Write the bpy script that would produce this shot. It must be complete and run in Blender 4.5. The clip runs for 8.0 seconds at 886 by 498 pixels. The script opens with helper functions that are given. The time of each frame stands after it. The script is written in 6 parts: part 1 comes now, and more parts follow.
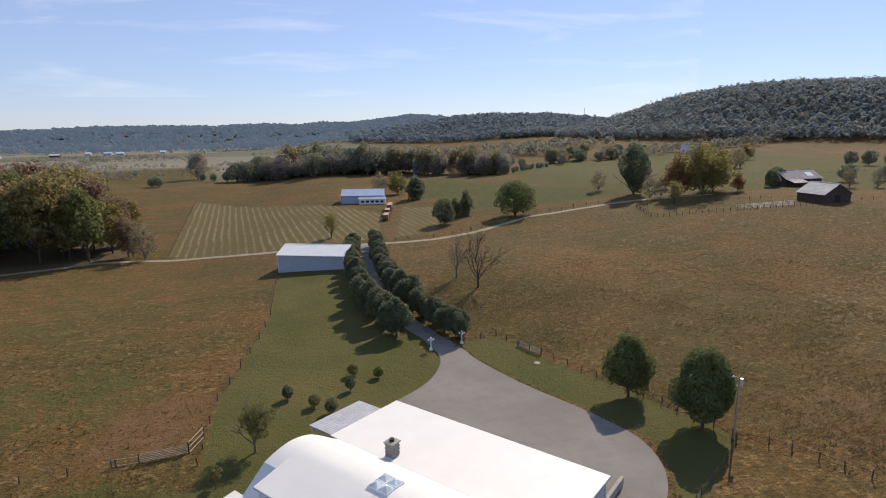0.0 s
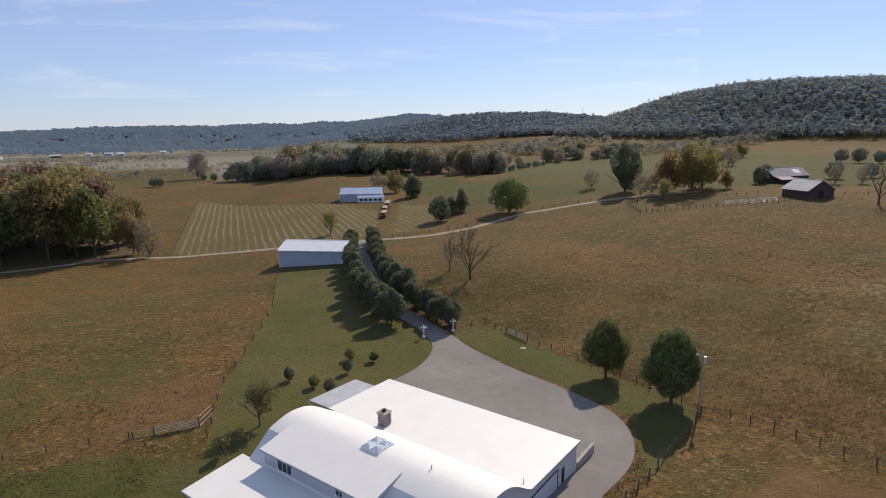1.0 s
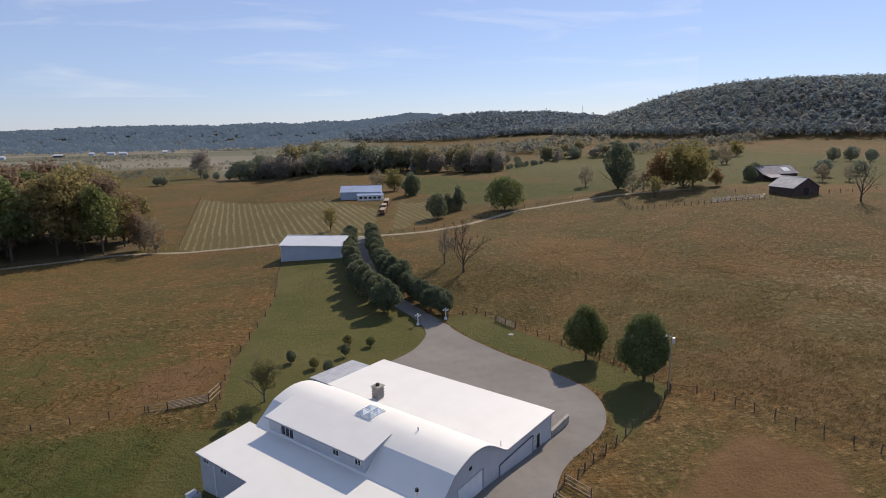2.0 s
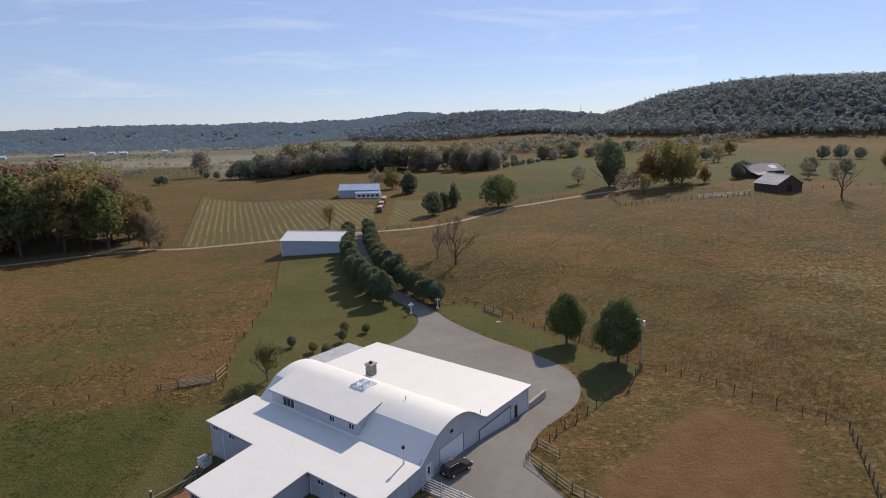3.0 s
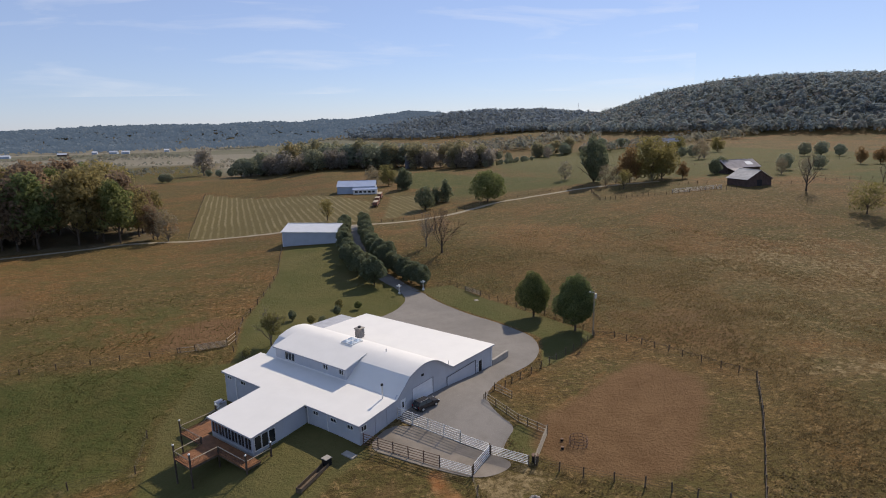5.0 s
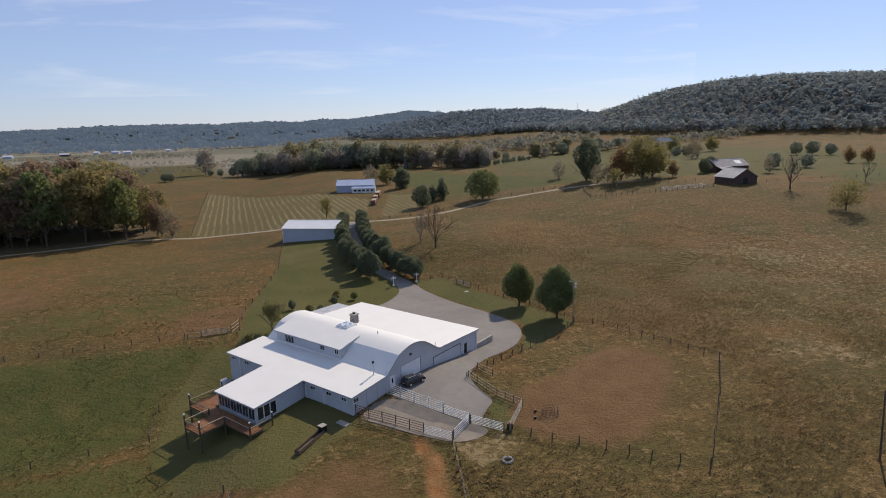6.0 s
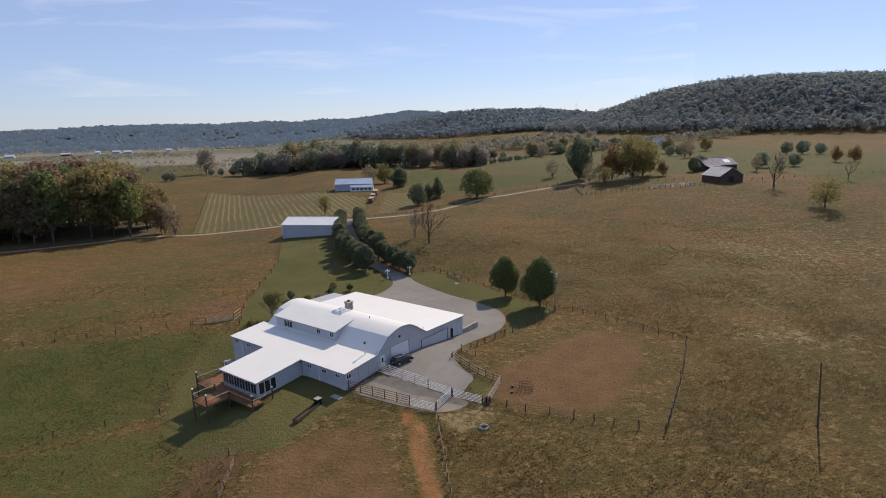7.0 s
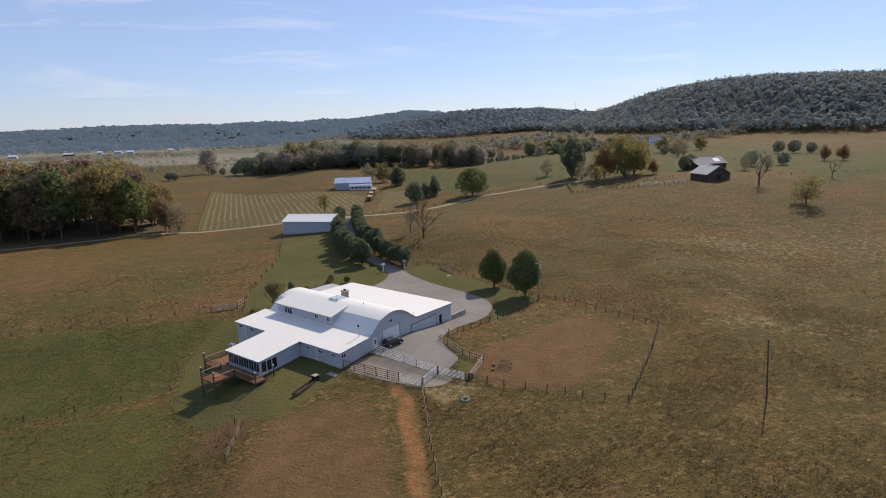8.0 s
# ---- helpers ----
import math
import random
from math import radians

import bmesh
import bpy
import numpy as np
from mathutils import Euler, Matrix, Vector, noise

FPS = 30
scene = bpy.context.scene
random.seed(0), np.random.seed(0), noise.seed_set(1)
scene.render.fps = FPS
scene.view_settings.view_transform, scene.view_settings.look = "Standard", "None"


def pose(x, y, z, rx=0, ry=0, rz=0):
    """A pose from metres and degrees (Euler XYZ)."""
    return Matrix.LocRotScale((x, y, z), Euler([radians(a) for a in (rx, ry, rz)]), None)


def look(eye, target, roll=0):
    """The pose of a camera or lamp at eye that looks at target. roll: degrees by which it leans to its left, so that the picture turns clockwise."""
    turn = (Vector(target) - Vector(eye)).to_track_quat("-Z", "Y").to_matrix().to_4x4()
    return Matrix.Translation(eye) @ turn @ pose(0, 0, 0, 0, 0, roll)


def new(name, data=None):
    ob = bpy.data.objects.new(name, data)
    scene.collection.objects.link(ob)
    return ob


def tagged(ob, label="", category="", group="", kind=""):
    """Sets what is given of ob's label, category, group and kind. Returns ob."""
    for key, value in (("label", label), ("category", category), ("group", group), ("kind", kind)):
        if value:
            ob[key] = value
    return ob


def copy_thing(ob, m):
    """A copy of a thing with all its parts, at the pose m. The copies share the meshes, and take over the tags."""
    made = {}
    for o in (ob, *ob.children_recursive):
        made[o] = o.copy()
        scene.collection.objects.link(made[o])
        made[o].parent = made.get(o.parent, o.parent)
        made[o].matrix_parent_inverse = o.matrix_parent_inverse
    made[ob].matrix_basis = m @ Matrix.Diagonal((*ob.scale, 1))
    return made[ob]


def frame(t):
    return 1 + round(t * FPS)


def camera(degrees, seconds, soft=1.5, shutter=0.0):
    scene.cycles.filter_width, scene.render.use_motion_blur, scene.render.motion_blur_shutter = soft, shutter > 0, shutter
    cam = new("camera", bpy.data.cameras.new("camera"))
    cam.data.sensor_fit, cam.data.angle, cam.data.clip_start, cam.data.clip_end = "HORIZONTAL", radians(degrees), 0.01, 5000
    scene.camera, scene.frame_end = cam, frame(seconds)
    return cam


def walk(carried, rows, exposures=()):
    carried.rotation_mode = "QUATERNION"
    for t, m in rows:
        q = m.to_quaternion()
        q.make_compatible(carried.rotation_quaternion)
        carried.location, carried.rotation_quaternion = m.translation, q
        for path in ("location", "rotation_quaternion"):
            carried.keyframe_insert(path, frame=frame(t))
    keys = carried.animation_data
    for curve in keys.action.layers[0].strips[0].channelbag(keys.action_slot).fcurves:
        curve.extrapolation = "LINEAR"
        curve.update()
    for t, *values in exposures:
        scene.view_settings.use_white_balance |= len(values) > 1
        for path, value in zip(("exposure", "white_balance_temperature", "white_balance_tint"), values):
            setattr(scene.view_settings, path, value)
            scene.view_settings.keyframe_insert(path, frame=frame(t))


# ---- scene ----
cam = camera(75.1, 8.0, soft=1.0)
PATH = [
    (0, (2.68, -36.959, 41.261), (3.09, -35.045, 40.849), -0.8),
    (0.5, (2.728, -40.69, 41.347), (3.137, -38.776, 40.933), -0.9),
    (1, (2.817, -44.369, 41.331), (3.227, -42.456, 40.917), -1.0),
    (1.5, (2.909, -48.186, 41.344), (3.316, -46.272, 40.929), -1.0),
    (3, (3.242, -60.282, 41.532), (3.649, -58.369, 41.112), -1.2),
    (3.5, (3.344, -64.408, 41.634), (3.751, -62.495, 41.212), -1.2),
    (4, (3.508, -68.631, 41.709), (3.915, -66.719, 41.286), -1.2),
    (4.5, (3.687, -72.819, 41.723), (4.094, -70.908, 41.299), -1.3),
    (6, (4.452, -85.746, 41.886), (4.855, -83.834, 41.461), -1.4),
    (6.5, (4.764, -89.996, 41.965), (5.166, -88.084, 41.539), -1.4),
    (7, (5.057, -94.466, 41.995), (5.46, -92.554, 41.569), -1.4),
    (7.5, (5.422, -99.013, 42.086), (5.823, -97.101, 41.659), -1.5),
    (8, (5.661, -103.591, 42.139), (6.061, -101.678, 41.712), -1.5),
]
walk(cam, [(t, look(eye, target, roll)) for t, eye, target, roll in PATH], exposures=[(0, 0.36, 7200, 13), (1.5, 0.26, 7200, 13), (4.5, 0.21, 7200, 13), (6.5, 0.24, 7200, 13), (8, 0.32, 7200, 13)])

# ---- world, sun ----
SUN_AZ, SUN_EL = radians(41.3), radians(36.5)
world = bpy.data.worlds.new("world")
scene.world = world
world.use_nodes = True
wn = world.node_tree
wn.nodes.clear()
sky = wn.nodes.new("ShaderNodeTexSky")
sky.sky_type = "NISHITA"
sky.sun_disc = False
sky.sun_elevation, sky.sun_rotation = SUN_EL, SUN_AZ
sky.altitude, sky.air_density, sky.dust_density, sky.ozone_density = 300, 1.0, 0.1, 4.0
wb = wn.nodes.new("ShaderNodeBackground")
wb.inputs["Strength"].default_value = 0.088
wo = wn.nodes.new("ShaderNodeOutputWorld")
tint = wn.nodes.new("ShaderNodeMix")
tint.data_type, tint.blend_type = "RGBA", "MULTIPLY"
tint.inputs["Factor"].default_value = 1.0
tint.inputs[7].default_value = (0.83, 0.90, 1.17, 1)
wn.links.new(sky.outputs[0], tint.inputs[6])
veil = wn.nodes.new("ShaderNodeMix")
veil.data_type = "RGBA"
veil.inputs["Factor"].default_value = 0.42
veil.inputs[7].default_value = (4.4, 5.8, 8.6, 1)
wn.links.new(tint.outputs[2], veil.inputs[6])
wn.links.new(veil.outputs[2], wb.inputs["Color"])
wn.links.new(wb.outputs[0], wo.inputs["Surface"])
sun_data = bpy.data.lights.new("sun", "SUN")
sun_data.energy, sun_data.angle, sun_data.color = 3.7, radians(0.6), (1.0, 0.93, 0.82)
sun = new("sun", sun_data)
sun_dir = Vector((math.sin(SUN_AZ) * math.cos(SUN_EL), math.cos(SUN_AZ) * math.cos(SUN_EL), math.sin(SUN_EL)))
sun.matrix_world = look(sun_dir * 400, (0, 0, 0))


# ---- materials ----
class Mat:
    """A node material with short ways to add nodes."""

    def __init__(self, name, rough=0.8, metal=0.0, spec=0.3):
        self.m = bpy.data.materials.new(name)
        self.m.use_nodes = True
        self.t = self.m.node_tree
        self.b = self.t.nodes["Principled BSDF"]
        self.b.inputs["Roughness"].default_value = rough
        self.b.inputs["Metallic"].default_value = metal
        self.b.inputs["Specular IOR Level"].default_value = spec
        self.co = None

    def node(self, kind, **sets):
        n = self.t.nodes.new(kind)
        for k, val in sets.items():
            setattr(n, k, val)
        return n

    def link(self, a, b):
        self.t.links.new(a, b)

    def coords(self, kind="Object"):
        if self.co is None:
            self.co = self.node("ShaderNodeTexCoord").outputs[kind]
        return self.co

    def noise(self, scale, detail=4, rough=0.6, stretch=None):
        n = self.node("ShaderNodeTexNoise")
        n.inputs["Scale"].default_value = scale
        n.inputs["Detail"].default_value = detail
        n.inputs["Roughness"].default_value = rough
        if stretch:
            mp = self.node("ShaderNodeMapping")
            mp.inputs["Scale"].default_value = stretch
            self.link(self.coords(), mp.inputs["Vector"])
            self.link(mp.outputs[0], n.inputs["Vector"])
        else:
            self.link(self.coords(), n.inputs["Vector"])
        return n.outputs["Fac"]

    def ramp(self, fac, lo, hi):
        r = self.node("ShaderNodeMapRange")
        r.inputs["From Min"].default_value, r.inputs["From Max"].default_value = lo, hi
        self.link(fac, r.inputs["Value"])
        return r.outputs[0]

    def mix(self, fac, a, b, mode="MIX"):
        n = self.node("ShaderNodeMix", data_type="RGBA", blend_type=mode)
        for sock, val in ((n.inputs["Factor"], fac), (n.inputs[6], a), (n.inputs[7], b)):
            if isinstance(val, (int, float)):
                sock.default_value = val
            elif isinstance(val, tuple):
                sock.default_value = (*val, 1)
            else:
                self.link(val, sock)
        return n.outputs[2]

    def math(self, op, a, b=0.0):
        n = self.node("ShaderNodeMath", operation=op)
        for sock, val in zip(n.inputs, (a, b)):
            if isinstance(val, (int, float)):
                sock.default_value = val
            else:
                self.link(val, sock)
        return n.outputs[0]

    def color(self, val):
        if isinstance(val, tuple):
            self.b.inputs["Base Color"].default_value = (*val, 1)
        else:
            self.link(val, self.b.inputs["Base Color"])
        return self

    def bump(self, height, strength=0.4, dist=0.05):
        n = self.node("ShaderNodeBump")
        n.inputs["Strength"].default_value, n.inputs["Distance"].default_value = strength, dist
        self.link(height, n.inputs["Height"])
        self.link(n.outputs[0], self.b.inputs["Normal"])
        return self


def plain(name, rgb, rough=0.7, metal=0.0, vary=0.25, scale=1.5, bump=0.0):
    m = Mat(name, rough, metal)
    big, fine = m.noise(scale, 5), m.noise(scale * 9, 3)
    dark = tuple(c * (1 - vary) for c in rgb)
    light = tuple(min(1, c * (1 + vary * 0.6)) for c in rgb)
    c = m.mix(m.ramp(big, 0.3, 0.7), dark, light)
    c = m.mix(m.math("MULTIPLY", m.ramp(fine, 0.35, 0.75), 0.35), c, dark)
    m.color(c)
    if bump:
        m.bump(fine, bump)
    return m.m


def leafy(name, dark, light, rand=0.5, back=0.35):
    """Foliage: every leaf clump differs a little, and some light passes through."""
    m = Mat(name, 0.75, 0, 0.15)
    geo = m.node("ShaderNodeNewGeometry")
    info = m.node("ShaderNodeObjectInfo")
    c = m.mix(geo.outputs["Random Per Island"], dark, light)
    tone = m.ramp(info.outputs["Random"], 0, 1)
    warm = m.mix(1.0, c, (1.25, 1.0, 0.8), "MULTIPLY")
    c = m.mix(m.math("MULTIPLY", tone, rand), c, warm)
    m.color(c)
    trans = m.node("ShaderNodeBsdfTranslucent")
    m.link(c, trans.inputs["Color"])
    mixn = m.node("ShaderNodeMixShader")
    mixn.inputs[0].default_value = back
    m.link(m.b.outputs[0], mixn.inputs[1])
    m.link(trans.outputs[0], mixn.inputs[2])
    m.link(mixn.outputs[0], m.t.nodes["Material Output"].inputs["Surface"])
    return m.m


def forest(name, tones, back=0.5, gaps=0.3):
    """Woods seen from afar: every crown has its own tone out of four, its leaf masses differ a little and have gaps."""
    m = Mat(name, 0.85, 0, 0.1)
    geo = m.node("ShaderNodeNewGeometry")
    tone = m.node("ShaderNodeAttribute", attribute_name="crown_tone")
    ramp = m.node("ShaderNodeValToRGB")
    for i, rgb in enumerate(tones):
        spot = ramp.color_ramp.elements[i] if i < 2 else ramp.color_ramp.elements.new(1.0)
        spot.position, spot.color = i / (len(tones) - 1), (*rgb, 1)
    m.link(tone.outputs["Fac"], ramp.inputs[0])
    c = m.mix(m.math("MULTIPLY", geo.outputs["Random Per Island"], 0.3), ramp.outputs[0], tuple(v * 0.65 for v in tones[0]))
    m.color(c)
    trans = m.node("ShaderNodeBsdfTranslucent")
    m.link(c, trans.inputs["Color"])
    mixn = m.node("ShaderNodeMixShader")
    mixn.inputs[0].default_value = back
    m.link(m.b.outputs[0], mixn.inputs[1])
    m.link(trans.outputs[0], mixn.inputs[2])
    clear = m.node("ShaderNodeBsdfTransparent")
    loose = m.node("ShaderNodeMixShader")
    loose.inputs[0].default_value = gaps
    m.link(mixn.outputs[0], loose.inputs[1])
    m.link(clear.outputs[0], loose.inputs[2])
    m.link(loose.outputs[0], m.t.nodes["Material Output"].inputs["Surface"])
    return m.m


def ground_material():
    m = Mat("ground_mix", 0.95, 0, 0.1)
    za = m.node("ShaderNodeAttribute", attribute_name="zones_a")
    zb = m.node("ShaderNodeAttribute", attribute_name="zones_b")
    sa = m.node("ShaderNodeSeparateColor")
    sb = m.node("ShaderNodeSeparateColor")
    m.link(za.outputs["Color"], sa.inputs[0])
    m.link(zb.outputs["Color"], sb.inputs[0])
    lawn, dirt, stripe, far = sa.outputs[0], sa.outputs[1], sa.outputs[2], za.outputs["Alpha"]
    track, lush, woods, dry = sb.outputs[0], sb.outputs[1], sb.outputs[2], zb.outputs["Alpha"]
    huge, big, mid = m.noise(0.012, 4), m.noise(0.032, 6, 0.62), m.noise(0.25, 5)
    fine, tuft = m.noise(0.75, 5, 0.7), m.noise(2.3, 4, 0.7)
    turf = m.noise(1.5, 5, 0.75, (0.6, 1.25, 1.0))
    # pasture: brown dry grass with olive patches and straw tufts
    streak = m.noise(0.16, 5, 0.65, (0.45, 1.3, 1.0))
    c = m.mix(m.ramp(big, 0.44, 0.56), (0.166, 0.088, 0.031), (0.088, 0.075, 0.023))
    c = m.mix(m.math("MULTIPLY", m.ramp(huge, 0.44, 0.58), 0.75), c, (0.098, 0.079, 0.026))
    c = m.mix(m.math("MULTIPLY", m.ramp(streak, 0.50, 0.62), 0.6), c, (0.182, 0.110, 0.044))
    c = m.mix(m.math("MULTIPLY", m.ramp(mid, 0.48, 0.62), 0.55), c, (0.092, 0.064, 0.022))
    c = m.mix(m.math("MULTIPLY", m.ramp(fine, 0.53, 0.63), 0.7), c, (0.265, 0.172, 0.076))
    c = m.mix(m.math("MULTIPLY", m.ramp(turf, 0.50, 0.56), 0.76), c, (0.062, 0.041, 0.015))
    c = m.mix(m.math("MULTIPLY", m.ramp(tuft, 0.53, 0.60), 0.5), c, (0.046, 0.031, 0.012))

    def over(c, mask, rgb, soft=0.35, grain=mid):
        edge = m.math("ADD", mask, m.math("MULTIPLY", m.math("SUBTRACT", grain, 0.5), soft))
        return m.mix(m.math("MULTIPLY", m.ramp(edge, 0.3, 0.7), 1.0), c, rgb)

    straw = m.mix(m.ramp(fine, 0.4, 0.7), (0.11, 0.078, 0.034), (0.29, 0.215, 0.112))
    c = over(c, m.math("MULTIPLY", dry, m.ramp(fine, 0.3, 0.6)), straw, 0.9)
    green = m.mix(m.ramp(mid, 0.35, 0.65), (0.056, 0.068, 0.017), (0.100, 0.088, 0.028))
    green = m.mix(m.math("MULTIPLY", m.ramp(tuft, 0.45, 0.75), 0.55), green, (0.034, 0.040, 0.012))
    c = over(c, lush, green, 1.5)
    mown = m.mix(m.ramp(big, 0.4, 0.65), (0.078, 0.078, 0.024), (0.118, 0.100, 0.038))
    mown = m.mix(m.math("MULTIPLY", m.ramp(fine, 0.5, 0.7), 0.3), mown, (0.064, 0.078, 0.022))
    c = over(c, lawn, mown, 0.5)
    soil = m.mix(m.ramp(mid, 0.35, 0.65), (0.124, 0.069, 0.031), (0.158, 0.092, 0.044))
    soil = m.mix(m.math("MULTIPLY", m.ramp(tuft, 0.5, 0.75), 0.18), soil, (0.09, 0.055, 0.03))
    c = over(c, dirt, soil, 0.7)
    clay = m.mix(m.ramp(fine, 0.35, 0.65), (0.225, 0.095, 0.034), (0.25, 0.138, 0.062))
    c = over(c, track, clay, 0.6)
    # mown rows of hay
    sep = m.node("ShaderNodeSeparateXYZ")
    m.link(m.coords(), sep.inputs[0])
    lane = m.math("ADD", m.math("MULTIPLY", sep.outputs[0], 0.991), m.math("MULTIPLY", sep.outputs[1], 0.131))
    wob = m.math("ADD", m.math("MULTIPLY", lane, 1.9), m.math("MULTIPLY", big, 5.0))
    row = m.math("MULTIPLY", m.ramp(m.math("SINE", wob), 0.1, 0.95), m.ramp(mid, 0.3, 0.55))
    hay = m.mix(m.math("MULTIPLY", row, m.ramp(big, 0.25, 0.6)), (0.118, 0.094, 0.038), (0.215, 0.175, 0.094))
    c = over(c, stripe, hay, 0.2)
    litter = m.mix(m.ramp(fine, 0.4, 0.6), (0.13, 0.09, 0.05), (0.085, 0.075, 0.04))
    c = over(c, woods, litter, 0.4)
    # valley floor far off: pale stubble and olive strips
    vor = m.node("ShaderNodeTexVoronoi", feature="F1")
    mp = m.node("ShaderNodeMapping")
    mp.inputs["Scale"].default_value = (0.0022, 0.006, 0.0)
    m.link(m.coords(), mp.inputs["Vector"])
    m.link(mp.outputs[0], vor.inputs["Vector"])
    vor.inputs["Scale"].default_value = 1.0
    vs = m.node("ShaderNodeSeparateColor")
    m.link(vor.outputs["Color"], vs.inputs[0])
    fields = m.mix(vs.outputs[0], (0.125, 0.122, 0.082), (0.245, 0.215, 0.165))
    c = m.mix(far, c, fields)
    m.color(c)
    h = m.math("ADD", m.math("MULTIPLY", fine, 0.7), m.math("MULTIPLY", tuft, 0.5))
    m.bump(h, 0.9, 0.5)
    return m.m


def metal_sheet(name, rgb, rib=0.3, axis=0, rough=0.45, dirt=0.12, relief=0.5):
    """Painted sheet metal with ribs across the given axis."""
    m = Mat(name, rough, 0.0, 0.4)
    sep = m.node("ShaderNodeSeparateXYZ")
    m.link(m.coords(), sep.inputs[0])
    saw = m.math("PINGPONG", sep.outputs[axis], rib / 2)
    line = m.ramp(saw, 0.0, rib * 0.12)
    big, fine = m.noise(0.35, 5), m.noise(5, 4)
    c = m.mix(m.ramp(big, 0.35, 0.7), rgb, tuple(v * (1 - dirt) for v in rgb))
    c = m.mix(m.math("MULTIPLY", m.ramp(fine, 0.55, 0.8), dirt), c, tuple(v * 0.6 for v in rgb))
    m.color(c)
    m.bump(line, relief, 0.025)
    return m.m


M = {}
M["ground"] = ground_material()
M["roof_white"] = metal_sheet("white_roof", (0.72, 0.70, 0.66), 0.9, 0, 0.55, 0.05, 0.12)
M["siding"] = metal_sheet("grey_siding", (0.46, 0.48, 0.52), 0.3, 0, 0.5)
M["siding_side"] = metal_sheet("grey_siding_side", (0.46, 0.48, 0.52), 0.3, 1, 0.5)
M["trim"] = plain("white_trim", (0.72, 0.72, 0.70), 0.5, 0, 0.1)
M["fascia"] = plain("grey_fascia", (0.36, 0.37, 0.40), 0.5, 0, 0.12)
M["shingle"] = plain("grey_shingle", (0.42, 0.43, 0.46), 0.9, 0, 0.2, 0.8)
M["white_door"] = plain("white_door_paint", (0.74, 0.75, 0.77), 0.45, 0, 0.06)
M["deck"] = plain("deck_wood", (0.225, 0.100, 0.045), 0.7, 0, 0.35, 1.2, 0.2)
M["post_wood"] = plain("weathered_wood", (0.13, 0.095, 0.065), 0.9, 0, 0.4, 2.0, 0.3)
M["pale_wood"] = plain("pale_wood", (0.36, 0.30, 0.22), 0.85, 0, 0.3, 2.0, 0.2)
M["dark_pole"] = plain("pole_wood", (0.10, 0.075, 0.055), 0.9, 0, 0.35, 2.0, 0.2)
M["galv"] = plain("galvanised_tube", (0.62, 0.62, 0.60), 0.45, 0.3, 0.12)
M["rust"] = plain("rusty_tube", (0.16, 0.10, 0.075), 0.75, 0.2, 0.35, 3)
M["wire"] = plain("fence_wire", (0.14, 0.12, 0.10), 0.6, 0.4, 0.2)
M["stone"] = plain("chimney_stone", (0.30, 0.28, 0.27), 0.9, 0, 0.35, 3, 0.5)
M["concrete"] = plain("concrete", (0.34, 0.31, 0.27), 0.9, 0, 0.2, 1, 0.2)
M["black"] = plain("black_metal", (0.02, 0.02, 0.022), 0.5, 0.3, 0.2)
M["bark"] = plain("bark", (0.10, 0.075, 0.055), 0.95, 0, 0.4, 3, 0.5)
M["bark_pale"] = plain("bark_pale", (0.20, 0.165, 0.13), 0.95, 0, 0.3, 3, 0.5)
M["leaf_row"] = leafy("leaf_row", (0.106, 0.131, 0.083), (0.231, 0.256, 0.156), 0.25, 0.55)
M["leaf_green"] = leafy("leaf_green", (0.102, 0.134, 0.054), (0.240, 0.270, 0.114), 0.4, 0.55)
M["leaf_olive"] = leafy("leaf_olive", (0.15, 0.145, 0.055), (0.28, 0.255, 0.11), 0.5, 0.6)
M["leaf_rust"] = leafy("leaf_rust", (0.175, 0.115, 0.055), (0.29, 0.19, 0.095), 0.6, 0.58)
M["leaf_grey"] = leafy("leaf_grey", (0.18, 0.165, 0.115), (0.29, 0.265, 0.2), 0.5, 0.58)
# Roadside wood: olive and brown, muted and brightened to paint in thin haze.
M["wood_olive"] = leafy("wood_olive", (0.186, 0.175, 0.084), (0.348, 0.308, 0.149), 0.5, 0.55)
M["wood_brown"] = leafy("wood_brown", (0.187, 0.140, 0.098), (0.316, 0.237, 0.161), 0.5, 0.55)
# Valley belts: base colours cooled and lifted to carry the haze of distance.
M["hazy_belt_green"] = leafy("hazy_belt_green", (0.165, 0.198, 0.151), (0.320, 0.349, 0.247), 0.4, 0.5)
M["hazy_belt_grey"] = leafy("hazy_belt_grey", (0.218, 0.202, 0.176), (0.361, 0.328, 0.277), 0.4, 0.5)
M["hazy_belt_olive"] = leafy("hazy_belt_olive", (0.209, 0.205, 0.124), (0.358, 0.333, 0.202), 0.5, 0.5)
M["shed_roof"] = metal_sheet("shed_roof", (0.70, 0.70, 0.70), 0.9, 0, 0.5, 0.08, 0.12)
M["shed_wall"] = metal_sheet("shed_wall", (0.40, 0.44, 0.50), 0.3, 0, 0.5)
M["barn_wood"] = plain("barn_wood", (0.095, 0.062, 0.052), 0.95, 0, 0.35, 0.8, 0.3)
M["barn_roof"] = plain("old_tin", (0.46, 0.44, 0.42), 0.75, 0.0, 0.3, 0.4)
M["barn_roof_lilac"] = plain("old_tin_dull", (0.30, 0.27, 0.28), 0.8, 0.0, 0.3, 0.3)
M["blue_roof"] = plain("blue_grey_roof", (0.42, 0.48, 0.60), 0.4, 0.1, 0.12, 0.2)
M["blue_wall"] = plain("pale_blue_wall", (0.36, 0.42, 0.50), 0.6, 0, 0.1, 0.3)


